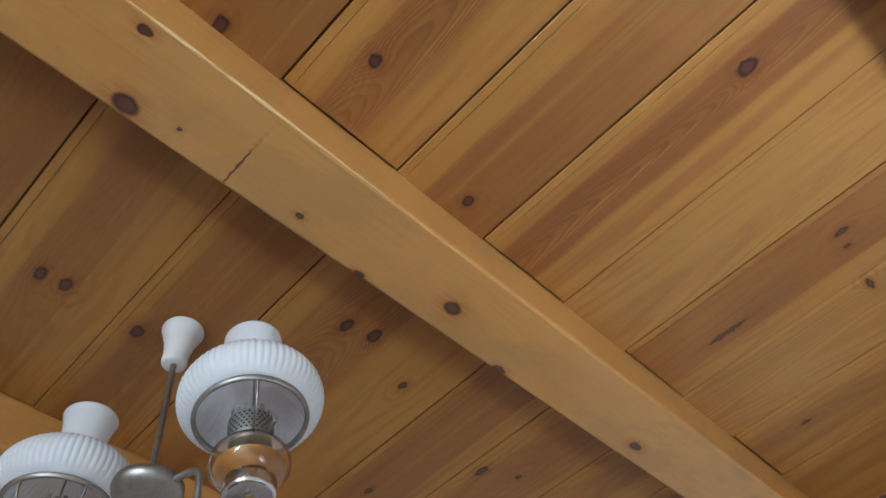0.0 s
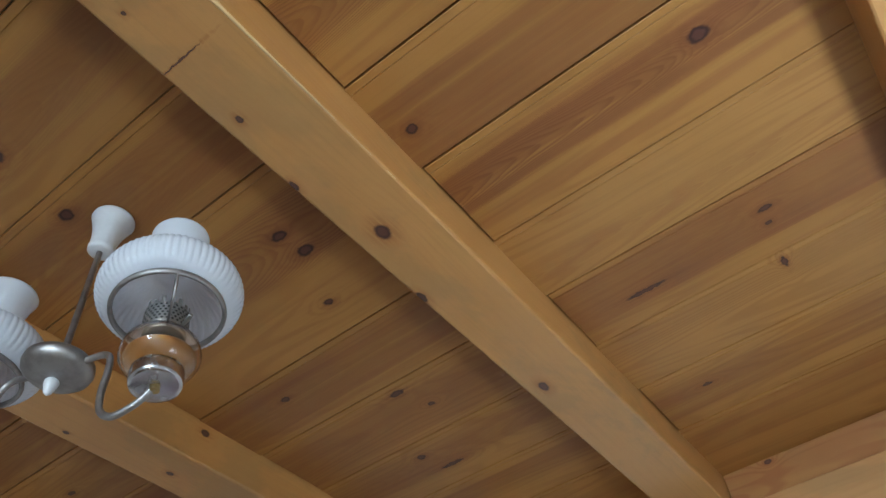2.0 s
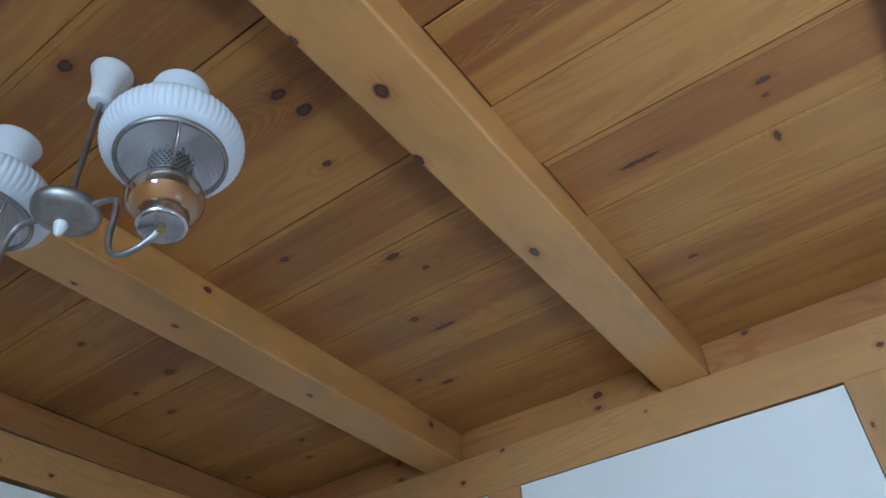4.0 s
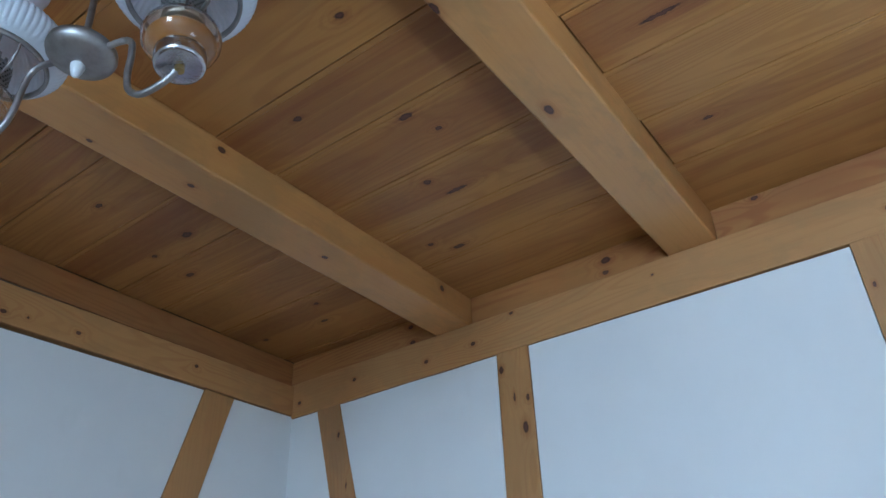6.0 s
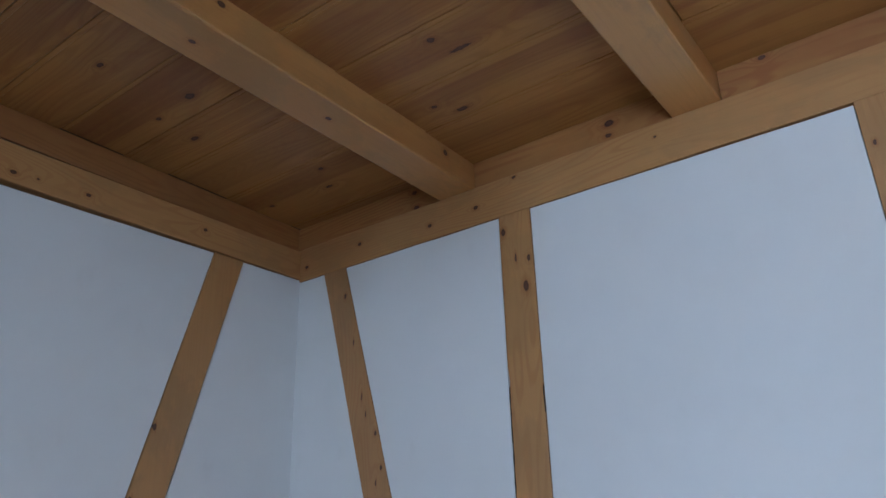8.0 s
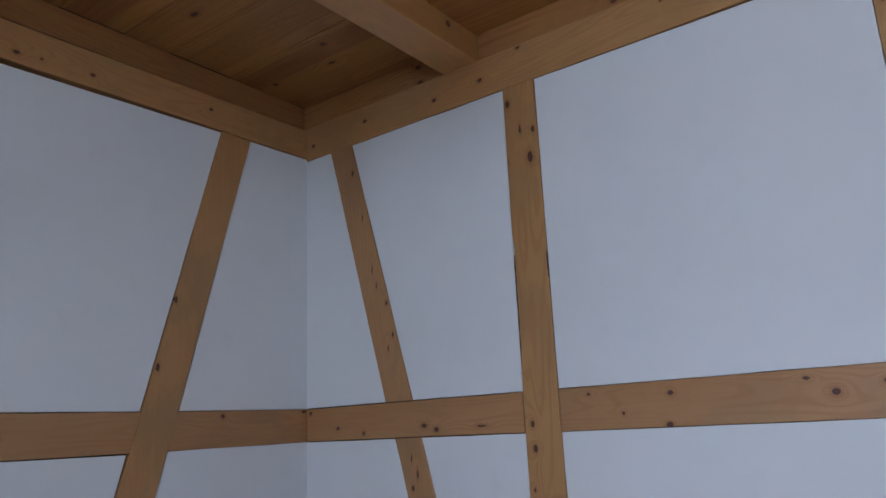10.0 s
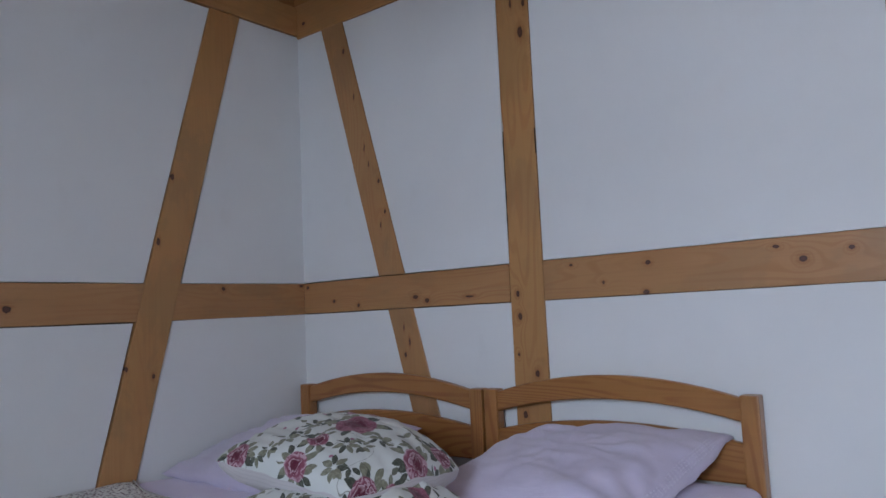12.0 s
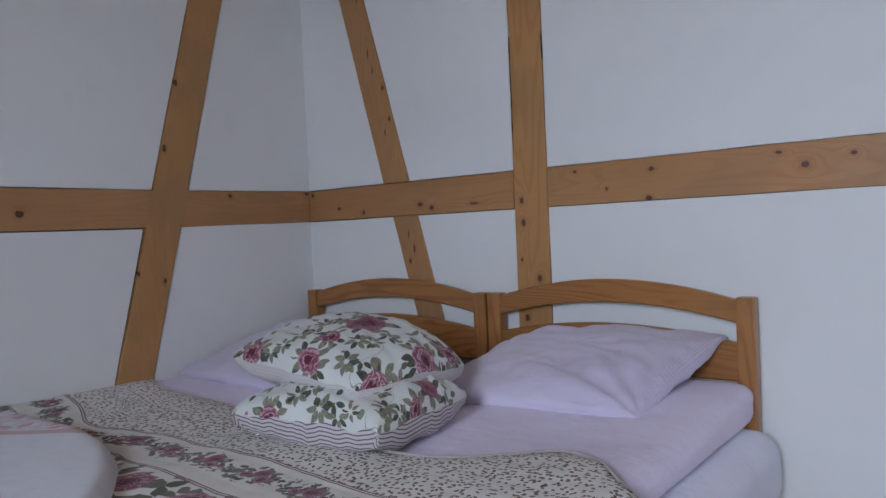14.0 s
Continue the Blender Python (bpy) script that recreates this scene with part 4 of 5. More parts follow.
def build_ceiling():
    """Boards fitted between the beams, bay by bay; some stop short of a beam and leave an open joint."""
    def filled(rows):
        """The rows carried on southwards to the far wall with boards of like widths."""
        rows, rng = list(rows), random.Random(len(rows))
        while rows[-1][0] > ROOM_Y + 0.35:
            rows.append((rows[-1][0] - rng.uniform(0.22, 0.25), rng.choice((1, 2, 3)), rng.uniform(0, .3), rng.uniform(.6, 1), rng.uniform(.5, .95), rng.uniform(-.1, .15), rng.uniform(0, .6)))
        return rows + [(ROOM_Y, 1, 0, 1, 0, 0, 0)]
    bays = ((BOARDS_WEST, -0.03, 0.783, "ceiling_1", M_CEILING_WEST, 1), (BOARDS_MIDDLE, 0.942, 1.731, "ceiling_2", M_CEILING, 0), (BOARDS_EAST, 1.889, 2.677, "ceiling_3", M_CEILING, 0), (BOARDS_EAST, 2.835, ROOM_X, "ceiling_4", M_CEILING, 1))
    for rows, x0, x1, name, mat, odd in bays:
        bm = bmesh.new()
        uvs, hearts, looks = [bm.loops.layers.uv.new(k) for k in ("board", "heart", "look")]
        rows = filled(rows)
        for k, ((y1, open1, h0, h1, share, tone, figure), (y0, open0, *rest)) in enumerate(zip(rows, rows[1:])):
            lift = (k * 7 % 5) * 0.0003
            g1, g0, c = 0.0005 + 0.00035 * open1, 0.0005 + 0.00035 * open0, 0.0016
            short = 0.0055 if k % 2 == 1 - odd else 0.0
            a, b = x0 + short + 0.0005, x1 - 0.0005
            prof = ((y0 + g0, 0.03), (y0 + g0, c), (y0 + g0 + c, 0), (y0 + g0 + 0.016, 0), (y0 + g0 + 0.0175, 0.0016), (y0 + g0 + 0.0190, 0), (y1 - g1 - c, 0), (y1 - g1, c), (y1 - g1, 0.03))
            ends = [[bm.verts.new((x, y, CEIL + lift + z)) for y, z in prof] for x in (a, b)]
            n = len(prof)
            faces = [bm.faces.new((ends[0][i], ends[1][i], ends[1][(i + 1) % n], ends[0][(i + 1) % n])) for i in range(n)]
            faces += [bm.faces.new(ends[0]), bm.faces.new(ends[1][::-1])]
            for f in faces:
                for lp in f.loops:
                    v = (lp.vert.co.y - y0) / (y1 - y0)
                    lp[uvs].uv = (lp.vert.co.x, v)
                    lp[hearts].uv = ((v - (h0 + h1) / 2) / ((h1 - h0) / 2), share)
                    lp[looks].uv = (tone, figure)
        bmesh.ops.recalc_face_normals(bm, faces=bm.faces[:])
        tagged(part(name, bm, mat), "varnished knotty pine board ceiling between beams", "ceiling", kind="structure")
    tagged(part("ceiling_deck", box(-0.36, ROOM_X + 0.2, ROOM_Y - 0.2, 0.2, CEIL + 0.034, CEIL + 0.08), M_CORE), "dark deck above the ceiling boards", "ceiling", kind="structure")


def glint_arris(x, z, y0, y1):
    """A ragged pale strip that stands for the varnish's glint along an edge; widest in its middle stretch."""
    bm = bmesh.new()
    rows, n = [], 90
    for i in range(n + 1):
        t = i / n
        y = y0 + (y1 - y0) * t
        k = noise.noise(Vector((y * 14.0, 3.1, 0.0))) * 0.5 + noise.noise(Vector((y * 45.0, 1.1, 2.0))) * 0.35
        r = max(0.0003, (0.0044 * math.exp(-((t - 0.42) / 0.20) ** 2) + 0.0016) * (0.75 + k) * min(1.0, t * 8, (1 - t) * 5))
        rows.append([bm.verts.new((x + r * math.cos(a) * 0.75, y, z + r * math.sin(a))) for a in (2 * math.pi * q / 8 for q in range(8))])
    for p, q in zip(rows, rows[1:]):
        for i in range(8):
            bm.faces.new((p[i], p[(i + 1) % 8], q[(i + 1) % 8], q[i]))
    bm.faces.new(rows[0][::-1])
    bm.faces.new(rows[-1])
    bmesh.ops.recalc_face_normals(bm, faces=bm.faces[:])
    return bm


def build_beams():
    for xm, mat, seed in ((0.863, M_BEAM_WEST, 31.0), (1.810, M_BEAM_MID, 33.0), (2.756, M_BEAM, 35.0)):
        beam = part("ceiling_beam", timber((xm, 0.03, PLATE_TOP), (xm, ROOM_Y, PLATE_TOP), (1, 0, 0), (0, 0, -1), 0.160, 0.160, 0.148, 0.006, 0.0012, seed), mat)
        if xm == 1.810:  # a glint along one arris, put in as a pale strip
            part("worn_edge", glint_arris(xm + 0.0770, PLATE_TOP + 0.0030, -2.55, -1.25), M_GLINT, beam, "pale strip imitating a glint", True)
        tagged(beam, "planed pine beam under the board ceiling, with knots", "beam", "ceiling beams", "structure")
    # set back above the west plate; its pine is coloured darker for the shade there
    beam = part("ceiling_beam", box(-0.16, -0.026, ROOM_Y, 0.008, 2.534, CEIL - 0.001, 0.004), M_BEAM_SHADED)
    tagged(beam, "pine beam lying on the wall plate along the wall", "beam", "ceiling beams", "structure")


def build_floor():
    floor = tagged(part("floor", box(-0.2, ROOM_X + 0.2, ROOM_Y - 0.2, 0.2, -0.08, -0.022), M_CORE), "pine plank floor", "floor", kind="structure")
    k, x = 0, 0.0
    while x < ROOM_X - 0.01:
        x1 = min(x + 0.15, ROOM_X)
        part("plank", box(x + 0.001, x1 - 0.001, ROOM_Y, 0.0, -0.022, 0.0, 0.0015), M_FLOOR, floor)
        x = x1


build_wall_north()
build_wall_west()
framed_wall("wall_east", 0, ROOM_X, 0.2, (ROOM_Y - 0.2, 0.034), WIN_R, "plain white plastered wall with a window")
framed_wall("wall_south", 1, ROOM_Y, -0.2, (-0.36, ROOM_X), WIN_B, "plain white plastered wall with a window")
build_window("window_1", 0, ROOM_X, WIN_R)
build_window("window_2", 1, ROOM_Y, WIN_B)
build_ceiling()
build_beams()
build_floor()


# ---- beds ----
def arch(x0, x1, y0, y1, ends, mid, thick_end, thick_mid, n=28):
    """A bowed rail with rounded edges: its top rises from ends to mid."""
    bm = bmesh.new()
    rows, c = [], 0.006
    for i in range(n + 1):
        t = i / n
        k = 1 - (2 * t - 1) ** 2
        z1 = ends + (mid - ends) * k
        z0 = z1 - (thick_end + (thick_mid - thick_end) * k)
        x = x0 + (x1 - x0) * t
        rows.append([bm.verts.new((x, y, z)) for y, z in ((y0, z0 + c), (y0 + c * .35, z0 + c * .35), (y0 + c, z0), (y1 - c, z0), (y1, z0 + c), (y1, z1 - c), (y1 - c, z1), (y0 + c, z1), (y0 + c * .35, z1 - c * .35), (y0, z1 - c))])
    for r, s in zip(rows, rows[1:]):
        m = len(r)
        for k in range(m):
            bm.faces.new((r[k], r[(k + 1) % m], s[(k + 1) % m], s[k]))
    bm.faces.new(rows[0][::-1])
    bm.faces.new(rows[-1])
    bmesh.ops.recalc_face_normals(bm, faces=bm.faces[:])
    return bm


def build_bed(x0, x1, label):
    """Pine single bed: headboard with two bowed rails between posts, side rails, slats and low foot."""
    bed = tagged(new("bed"), label, "bed", "pair of beds")
    bed.location = (x0, 0, 0)
    w = x1 - x0
    ya, yb = -0.068, -0.020
    for px in (0.0, w - 0.052):
        part("head_post", box(px, px + 0.052, ya, yb, 0, 0.865, 0.006), M_BED_POST, bed)
    part("arched_rail", arch(0.052, w - 0.052, -0.060, -0.030, 0.857, 0.915, 0.066, 0.073), M_BED, bed)
    part("lower_rail", arch(0.052, w - 0.052, -0.058, -0.032, 0.734, 0.776, 0.110, 0.150), M_BED, bed)
    part("head_panel", box(0.052, w - 0.052, -0.055, -0.035, 0.26, 0.40, 0.004), M_BED, bed)
    for px in (0.0, w - 0.052):
        part("foot_post", box(px, px + 0.052, -2.06, -2.012, 0, 0.46, 0.006), M_BED_POST, bed)
    part("foot_rail", box(0.052, w - 0.052, -2.05, -2.022, 0.24, 0.42, 0.005), M_BED, bed)
    for px in (0.008, w - 0.034):
        part("side_rail", box(px, px + 0.026, -2.012, -0.068, 0.22, 0.35, 0.005), M_BED, bed)
    for k in range(12):
        part("slat", box(0.034, w - 0.034, -1.95 + k * 0.16, -1.87 + k * 0.16, 0.285, 0.302, 0.002), M_BED, bed)
    return bed


build_bed(0.032, 0.951, "pine single bed with an arched headboard in the corner")
build_bed(0.960, 1.857, "pine single bed with an arched headboard, pushed beside its twin")
for x0, x1, s in ((0.012, 0.945, 41.0), (0.955, 1.930, 43.0)):
    mattress = part("mattress", soft_slab(x0, x1, -2.005, -0.075, 0.303, 0.515, 0.07, 0.004, s), M_SHEET, smooth=True)
    for z in (0.345, 0.462):
        part("piping", tube([(x1 - 0.001 - 0.010 * (z > 0.4), -0.16 - 0.17 * k, z + 0.006 * math.sin(2.1 * k)) for k in range(11)], 0.0038, 8), M_SHEET, mattress, "", True)
    tagged(mattress, "thick mattress in a pale lilac fitted sheet", "mattress", "mattresses")
def plump(p):
    """The duvet is thicker towards the headboard."""
    k = min(1.0, max(0.0, (p.y + 0.75) / 0.5))
    if p.z > 0.55 and p.y < -0.85:
        p.z -= 0.014 * min(1.0, (-0.85 - p.y) / 0.2)
    return Vector((p.x, p.y, p.z + (0.031 * k * k * (3 - 2 * k) if p.z > 0.55 else 0.0)))


tagged(part("duvet", soft_slab(0.010, 0.935, -1.70, -0.085, 0.513, 0.605, 0.05, 0.008, 45.0, 44, lambda p: Vector((p.x, p.y, p.z - (0.014 * min(1.0, max(0.0, (-0.80 - p.y) / 0.2)) if p.z > 0.55 else 0.0)))), M_LILAC, smooth=True), "lilac cotton duvet spread flat on the bed", "duvet", "duvets")
tagged(part("duvet", soft_slab(0.930, 1.862, -1.70, -0.075, 0.513, 0.602, 0.05, 0.008, 47.0, 44, plump), M_LILAC, smooth=True), "lilac cotton duvet spread flat on the bed", "duvet", "duvets")


def spread_edge(x):
    """Where the bedspread's head end lies."""
    pts = ((0.0, -0.79), (0.2, -0.87), (0.5, -0.905), (0.75, -0.92), (1.1, -1.0), (1.37, -1.04), (1.49, -0.99), (1.59, -0.89), (1.67, -0.835), (1.76, -0.86), (1.86, -0.97), (2.6, -1.10))
    for (a, p), (b, q) in zip(pts, pts[1:]):
        if x <= b:
            return p + (q - p) * (x - a) / (b - a)
    return pts[-1][1]


def build_spread():
    bm = bmesh.new()
    uvs = bm.loops.layers.uv.new("print")
    nx, ny, spot, grid = 120, 80, {}, []
    bend, reach = 1.85, 2.16
    for i in range(nx + 1):
        s = 0.006 + (reach - 0.006) * i / nx
        row = []
        for j in range(ny + 1):
            v = j / ny
            y0 = spread_edge(s)
            y = y0 + (-2.075 - y0) * v
            z = 0.616 + fold((s, y), 0.010, 3.2, 51.0) + fold((s, y), 0.0035, 11.0, 52.0)
            z -= 0.006 * math.exp(-(v / 0.03) ** 2)
            x = s
            if s > bend:
                a = min((s - bend) / 0.065, math.pi / 2)
                x = bend + 0.065 * math.sin(a) + fold((y, z), 0.010, 7.0, 53.0)
                z -= 0.065 * (1 - math.cos(a)) + max(0.0, s - bend - 0.065 * math.pi / 2)
            vert = bm.verts.new((x, y, z))
            spot[vert] = (s, y + 0.075 * math.exp(-((s - 0.50) / 0.17) ** 2) - 0.02 * math.exp(-((s - 0.80) / 0.10) ** 2) + 0.008 * math.sin(9 * s) - 0.065 * math.exp(-(s / 0.25) ** 2))
            row.append(vert)
        grid.append(row)
    for i in range(nx):
        for j in range(ny):
            f = bm.faces.new((grid[i][j], grid[i][j + 1], grid[i + 1][j + 1], grid[i + 1][j]))
            f.smooth = True
            for lp in f.loops:
                lp[uvs].uv = spot[lp.vert]
    bmesh.ops.recalc_face_normals(bm, faces=bm.faces[:])
    ob = part("bedspread", bm, M_QUILT)
    mod = ob.modifiers.new("thickness", "SOLIDIFY")
    mod.thickness, mod.offset = 0.009, -1.0
    part("hem", tube([(x, spread_edge(x), 0.611 + fold((x, spread_edge(x)), 0.010, 3.2, 51.0)) for x in (0.01 + 0.092 * k for k in range(21))], 0.0032, 8), M_HEM, ob, "stitched hem", True)
    tagged(ob, "quilted cream bedspread printed with roses and flecks, over both beds", "bedspread")


build_spread()


def put_pillow(name, bm, mats, place, label, group):
    ob = part(name, bm, mats)
    ob.matrix_world = place
    return tagged(ob, label, "pillow", group)


def slump(x, y):
    """The loose end of a pillow hangs lower than its stuffed middle, with folds that fan out from one corner."""
    away = math.hypot(x - 0.36, y + 0.27)
    fan = 0.0062 * math.sin(19 * math.atan2(y + 0.27, x - 0.36) + 3 * noise.noise(Vector((x * 5, y * 5, 0.7)))) * math.exp(-((away - 0.26) / 0.17) ** 2)
    if abs(y) > 0.235:
        fan *= 0.3
    return fan -0.008 * max(0.0, x - 0.2) / 0.12 - 0.012 * max(0.0, -x - 0.2) / 0.12


right = put_pillow("pillow", pillow(0.67, 0.50, 0.15, 61.0, n=90, waist=0.06, wrinkle=0.010, crease=0.004, sag=slump, shear=0.31, blunt=0.06), [M_LILAC_PILLOW, M_LILAC_PILLOW], pose(1.425, -0.330, 0.681, 15, -1, 9), "lilac cotton pillow with a lace end, leaning on the headboard", "bed pillows")
# pierced lace band at the open end: rows of small eyelets and a scalloped edge
eyes = []
for k in range(26):
    for row in range(4):
        y = -0.18 + 0.36 * (k + 0.5 * (row % 2)) / 26
        x = 0.298 + row * 0.008 - 0.10 * y * y  # the band follows the open end
        full = max(0.0, (1 - (x / 0.34) ** 2) * (1 - (y / 0.25) ** 2)) ** 0.42
        ring = bmesh.new()
        bmesh.ops.create_uvsphere(ring, u_segments=6, v_segments=4, radius=0.0019)
        bmesh.ops.transform(ring, matrix=Matrix.Translation((x + 0.31 * y, y, 0.073 * full + slump(x, y) + 0.002)), verts=ring.verts[:])
        eyes.append(ring)
part("lace_band", joined(eyes), M_LACE, right, "pale embroidered lace band", True)
put_pillow("pillow", pillow(0.72, 0.58, 0.14, 63.0, waist=0.05, wrinkle=0.007, crease=0.009), [M_LILAC_PILLOW, M_LILAC_PILLOW], pose(0.40, -0.44, 0.678, 12, 0, -4), "lilac cotton pillow lying in the corner against the headboard", "bed pillows")
def tuck(x, y):
    """One corner of the cushion is squashed down."""
    return -0.050 * max(0.0, x / 0.25 + y / 0.20 - 0.9)


put_pillow("cushion", pillow(0.445, 0.375, 0.165, 65.0, puff=0.32, under=0.24, waist=0.06, wrinkle=0.011, crease=0.010, blunt=0.07), [M_FLORAL_LOW, M_STRIPE], pose(1.163, -0.942, 0.676, 0, 0, 6), "rose-printed cushion with a striped underside, lying on the bedspread", "rose cushions")
put_pillow("cushion", pillow(0.478, 0.395, 0.176, 67.0, puff=0.37, under=0.27, waist=0.04, wrinkle=0.007, crease=0.008, sag=tuck, blunt=0.16), [M_FLORAL, M_STRIPE_FAINT], pose(1.098, -0.870, 0.783, 5, 6, 0), "rose-printed cushion lying on top of another", "rose cushions")


def build_towel():
    """A folded white towel with a pink border, two layers thick."""
    bm = bmesh.new()
    uvs = bm.loops.layers.uv.new("print")
    n, spot, grid = 40, {}, []
    for i in range(n + 1):
        row = []
        for j in range(n + 1):
            u, v = 2 * i / n - 1, 2 * j / n - 1
            su, sv = math.copysign(abs(u) ** 0.8, u), math.copysign(abs(v) ** 0.8, v)
            r = max(abs(u), abs(v))
            drop = max(0.0, (r - 0.90) / 0.10)
            x, y = 0.52 * su * (1 - 0.07 * sv * sv), (0.46 if sv > 0 else 0.25) * sv * (1 - (0.22 if su < 0 else 0.36) * su * su)
            z = 0.045 + fold((x, y), 0.006, 6.0, 71.0) - 0.042 * drop ** 2
            vert = bm.verts.new((x, y, z))
            spot[vert] = (x, y)
            row.append(vert)
        grid.append(row)
    for i in range(n):
        for j in range(n):
            f = bm.faces.new((grid[i][j], grid[i + 1][j], grid[i + 1][j + 1], grid[i][j + 1]))
            f.smooth = True
            for lp in f.loops:
                lp[uvs].uv = spot[lp.vert]
    ob = part("towel", bm, M_TOWEL)
    ob.matrix_world = pose(0.672, -1.805, 0.612, 0, 0, -12)
    tagged(ob, "folded white terry towel with a pink border, on the bedspread", "towel")


build_towel()


# ---- ceiling lamp ----
def build_lamp():
    """Hanging lamp with two oil-lamp shaped lights on bent arms."""
    lamp = tagged(new("chandelier"), "pewter ceiling lamp with two ribbed white glass shades", "chandelier")
    cx, cy = 1.372, -1.757
    lamp.location = (cx, cy, 0)
    turn = math.atan2(0.0645, 0.192)
    part("canopy", lathe([(0.001, 2.646), (0.041, 2.648), (0.0418, 2.644), (0.0365, 2.630), (0.0300, 2.610), (0.0258, 2.588), (0.0238, 2.568), (0.0246, 2.561), (0.0236, 2.553), (0.017, 2.548), (0.001, 2.549)]), M_WHITE, lamp, "white plastic bell canopy", True).location = (-0.041, -0.002, 0)
    part("rod", tube([(0, 0, 2.245), (-0.020, -0.001, 2.40), (-0.041, -0.002, 2.556)], 0.0058), M_PEWTER, lamp, "", True)
    part("dish", lathe([(0.001, 2.257), (0.026, 2.256), (0.050, 2.251), (0.0548, 2.246), (0.0556, 2.238), (0.053, 2.230), (0.044, 2.222), (0.029, 2.216), (0.011, 2.213), (0.001, 2.213)], 56), M_PEWTER, lamp, "shallow pewter dish", True)
    part("finial", lathe([(0.0085, 2.215), (0.0115, 2.210), (0.0105, 2.203), (0.0065, 2.190), (0.003, 2.186), (0.0005, 2.185)], 20), M_WHITE, lamp, "small white finial", True)
    for flip in (0, 1):
        a = turn + math.pi * flip
        dx, dy = math.cos(a), math.sin(a)
        r = 0.203
        place = Matrix.Translation((dx * r, dy * r, 2.150)) @ Matrix.Rotation(a, 4, "Z") @ Matrix.Rotation(radians(-7 * (1 - flip)), 4, "Y") @ Matrix.Translation((0, 0, -2.163 - 0.006 * flip))
        arm = tube([(dx * k, dy * k, z) for k, z in ((0.046, 2.236), (0.080, 2.239), (0.099, 2.228), (0.106, 2.196), (0.108, 2.155), (0.118, 2.120), (0.142, 2.103), (0.172, 2.110), (0.194, 2.126), (0.203, 2.142))], 0.0056)
        part("arm", arm, M_PEWTER, lamp, "", True)
        skin = [(0.001, 2.172), (0.036, 2.173), (0.042, 2.178), (0.052, 2.189), (0.0590, 2.202), (0.0604, 2.213), (0.057, 2.227), (0.047, 2.240), (0.031, 2.248), (0.001, 2.249)]
        font = part("oil_font", lathe(skin + [(max(q - 0.0025, 0.001), 2.211 + (z - 2.211) * 0.93) for q, z in skin[::-1]], 56), M_AMBER, lamp, "clear amber glass oil font", True)
        font.matrix_local = place
        part("liner", lathe([(0.034, 2.178), (0.0455, 2.190), (0.0520, 2.203), (0.0505, 2.206), (0.044, 2.196), (0.032, 2.181), (0.034, 2.178)], 40), M_HONEY, font, "honey brown lining", True)
        part("cap", lathe([(0.001, 2.150), (0.032, 2.150), (0.0375, 2.152), (0.0388, 2.158), (0.0392, 2.172), (0.038, 2.178), (0.030, 2.179)], 48), M_CHROME, font, "chrome cap", True)
        part("nut", lathe([(0.001, 2.142), (0.0075, 2.142), (0.0075, 2.150), (0.001, 2.150)], 12), M_BRASS, font, "small brass nut")
        part("burner", lathe([(0.001, 2.248), (0.031, 2.248), (0.0335, 2.252), (0.0345, 2.258), (0.0350, 2.270), (0.0350, 2.295), (0.0330, 2.300), (0.031, 2.300), (0.031, 2.270), (0.001, 2.270)], 40), M_TIN, font, "perforated tin burner", True)
        for row in range(6):
            for k in range(28):
                b = 2 * math.pi * (k + 0.5 * (row % 2)) / 28
                hole = bmesh.new()
                bmesh.ops.create_circle(hole, cap_ends=True, segments=8, radius=0.0021)
                bmesh.ops.transform(hole, matrix=Matrix.Rotation(b, 4, "Z") @ Matrix.Translation((0.0352, 0, 2.260 + row * 0.0062)) @ Matrix.Rotation(math.pi / 2, 4, "Y"), verts=hole.verts[:])
                HOLES.append(hole)
        part("perforations", joined(HOLES), M_DARK, font)
        HOLES.clear()
        teeth = bmesh.new()
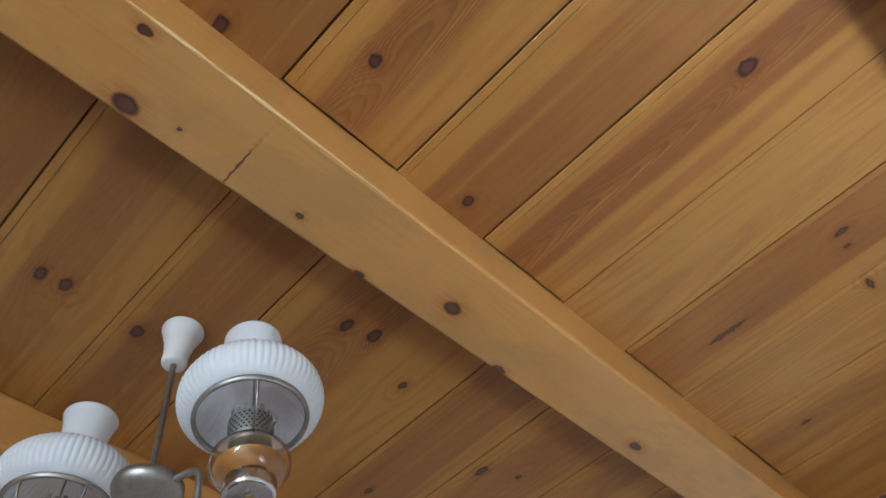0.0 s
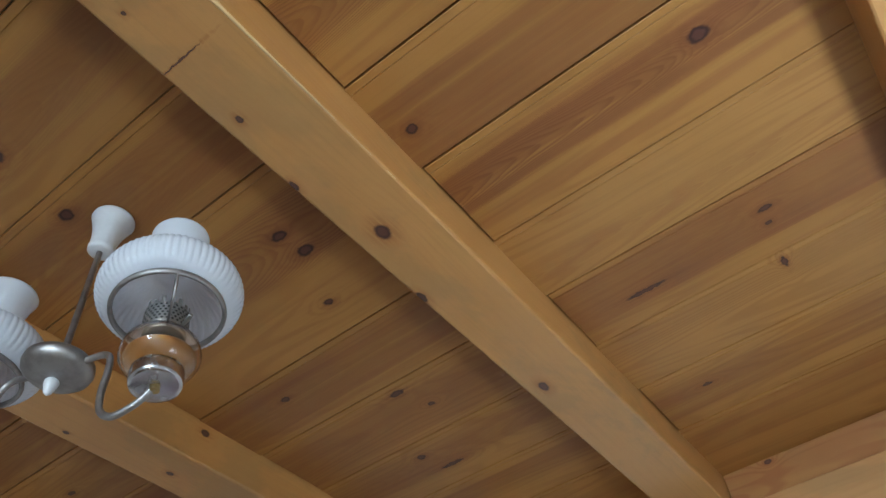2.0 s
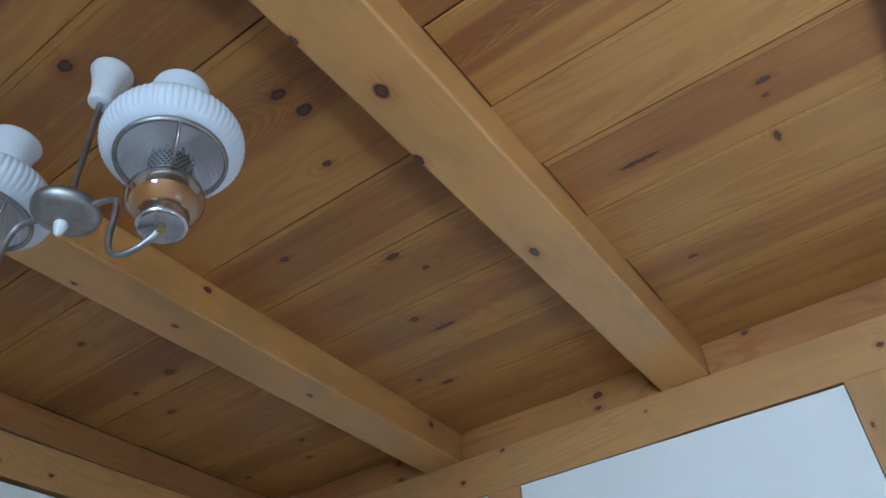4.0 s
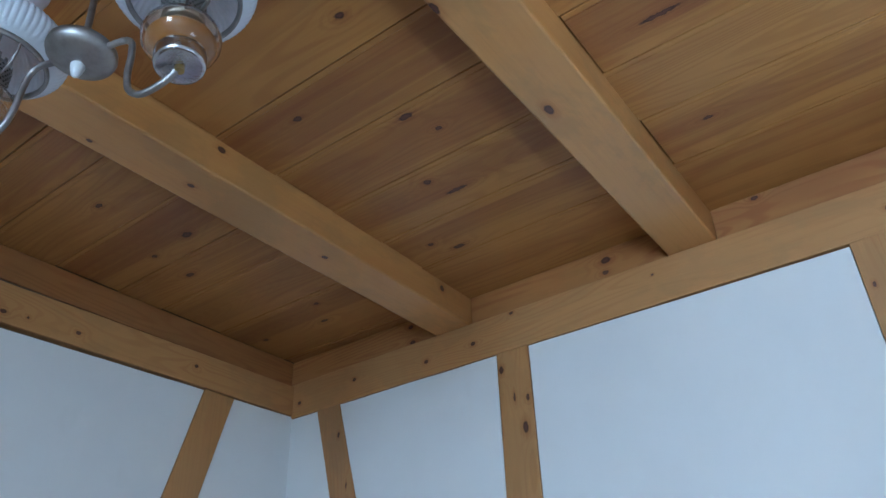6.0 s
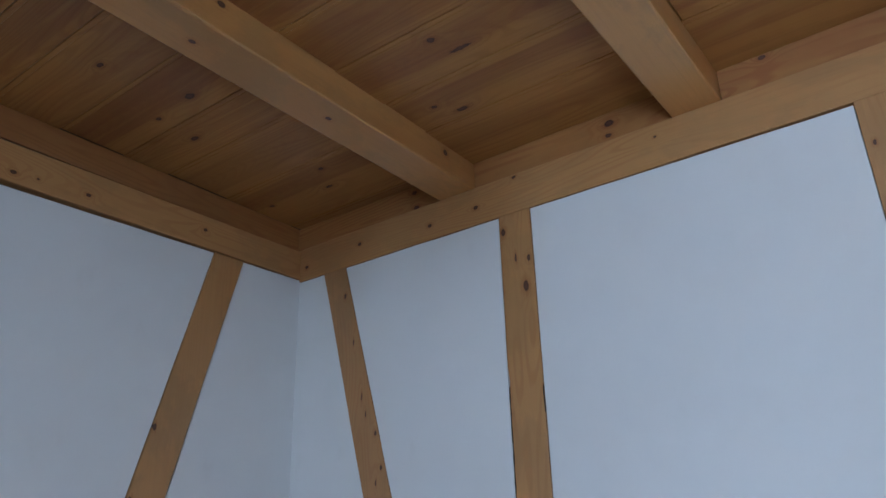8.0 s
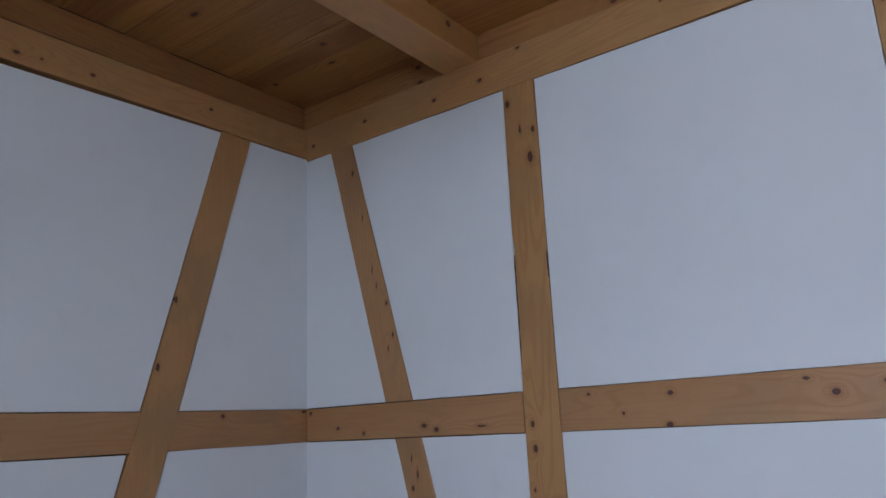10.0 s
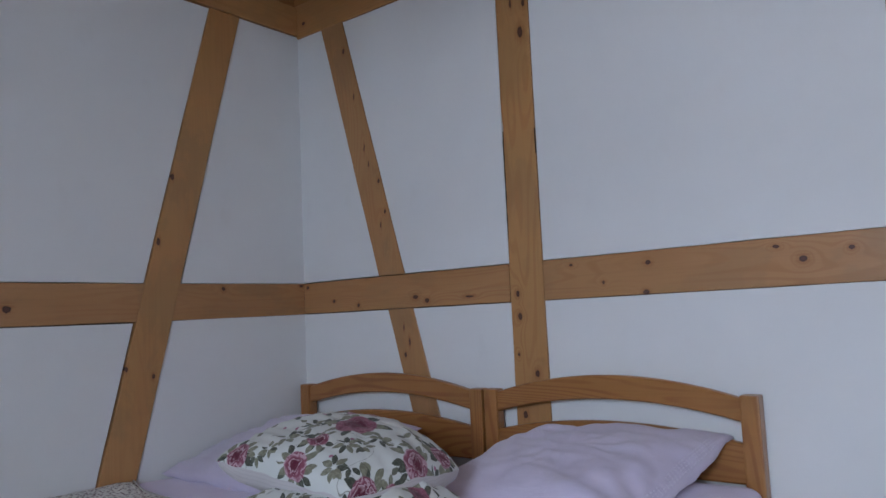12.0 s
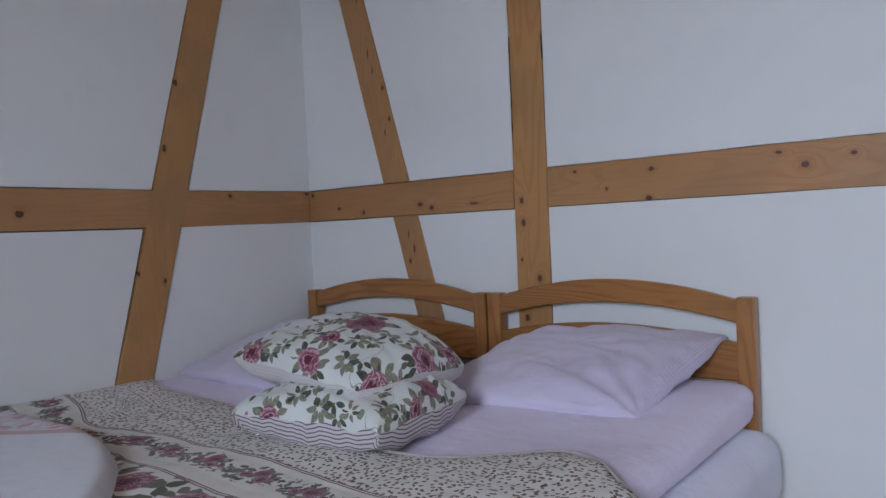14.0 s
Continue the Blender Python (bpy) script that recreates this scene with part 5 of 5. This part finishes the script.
        for k in range(16):
            b = 2 * math.pi * k / 16
            h = 0.012 if k % 2 else 0.007
            p = [teeth.verts.new((0.0335 * math.cos(b + e), 0.0335 * math.sin(b + e), z)) for e, z in ((-0.12, 2.298), (0.12, 2.298), (0.08, 2.300 + h), (-0.08, 2.300 + h))]
            q = [teeth.verts.new((v.co.x * 0.96, v.co.y * 0.96, v.co.z)) for v in p]
            teeth.faces.new(p)
            teeth.faces.new(q[::-1])
            for i in range(4):
                teeth.faces.new((p[i], q[i], q[(i + 1) % 4], p[(i + 1) % 4]))
        part("burner_crown", teeth, M_TIN, font)
        part("wick_knob", tube([(0.030, 0.0, 2.262), (0.050, -0.012, 2.258), (0.056, -0.016, 2.258)], 0.0035), M_TIN, font, "", True)
        part("pull_rod", tube([(0.004, 0.0, 2.27), (0.004, 0.0, 2.34), (0.004, 0.0, 2.415)], 0.0018, 8), M_TIN, font, "", True)
        ring = [(0.0870 + 0.0040 * math.cos(t), 2.308 + 0.0065 * math.sin(t)) for t in (2 * math.pi * k / 12 for k in range(13))]
        part("shade_ring", lathe(ring, 72), M_PEWTER, font, "pewter shade ring", True)
        for b in (radians(96), radians(166), radians(312)):
            part("ring_arm", tube([(c * math.cos(b), c * math.sin(b), z) for c, z in ((0.026, 2.254), (0.050, 2.254), (0.070, 2.262), (0.083, 2.280), (0.0865, 2.304))], 0.0024, 8), M_PEWTER, font, "", True)
        outer = [(0.0880, 2.310), (0.097, 2.313), (0.106, 2.320), (0.1125, 2.331), (0.1155, 2.344), (0.1150, 2.357), (0.1105, 2.370), (0.102, 2.382), (0.090, 2.392), (0.076, 2.400), (0.062, 2.406), (0.050, 2.411), (0.0430, 2.417),
                 (0.0405, 2.428), (0.0400, 2.445), (0.0415, 2.465), (0.0450, 2.484), (0.0490, 2.496), (0.0500, 2.501), (0.0490, 2.503)]
        inside = [(max(r0 - 0.0035, 0.01), z - 0.001) for r0, z in outer[::-1]]
        shade = part("shade", lathe(outer + inside[1:] + [outer[0]], 384, 64, 0.0026, (2.314, 2.410)), M_OPAL, font, "ribbed white opal glass shade", True)
    return lamp


HOLES = []
M_HONEY = plain("honey_lining", (0.42, 0.19, 0.045), 0.35)
M_BRASS = metal("brass", (0.55, 0.40, 0.18), 0.3)
build_lamp()
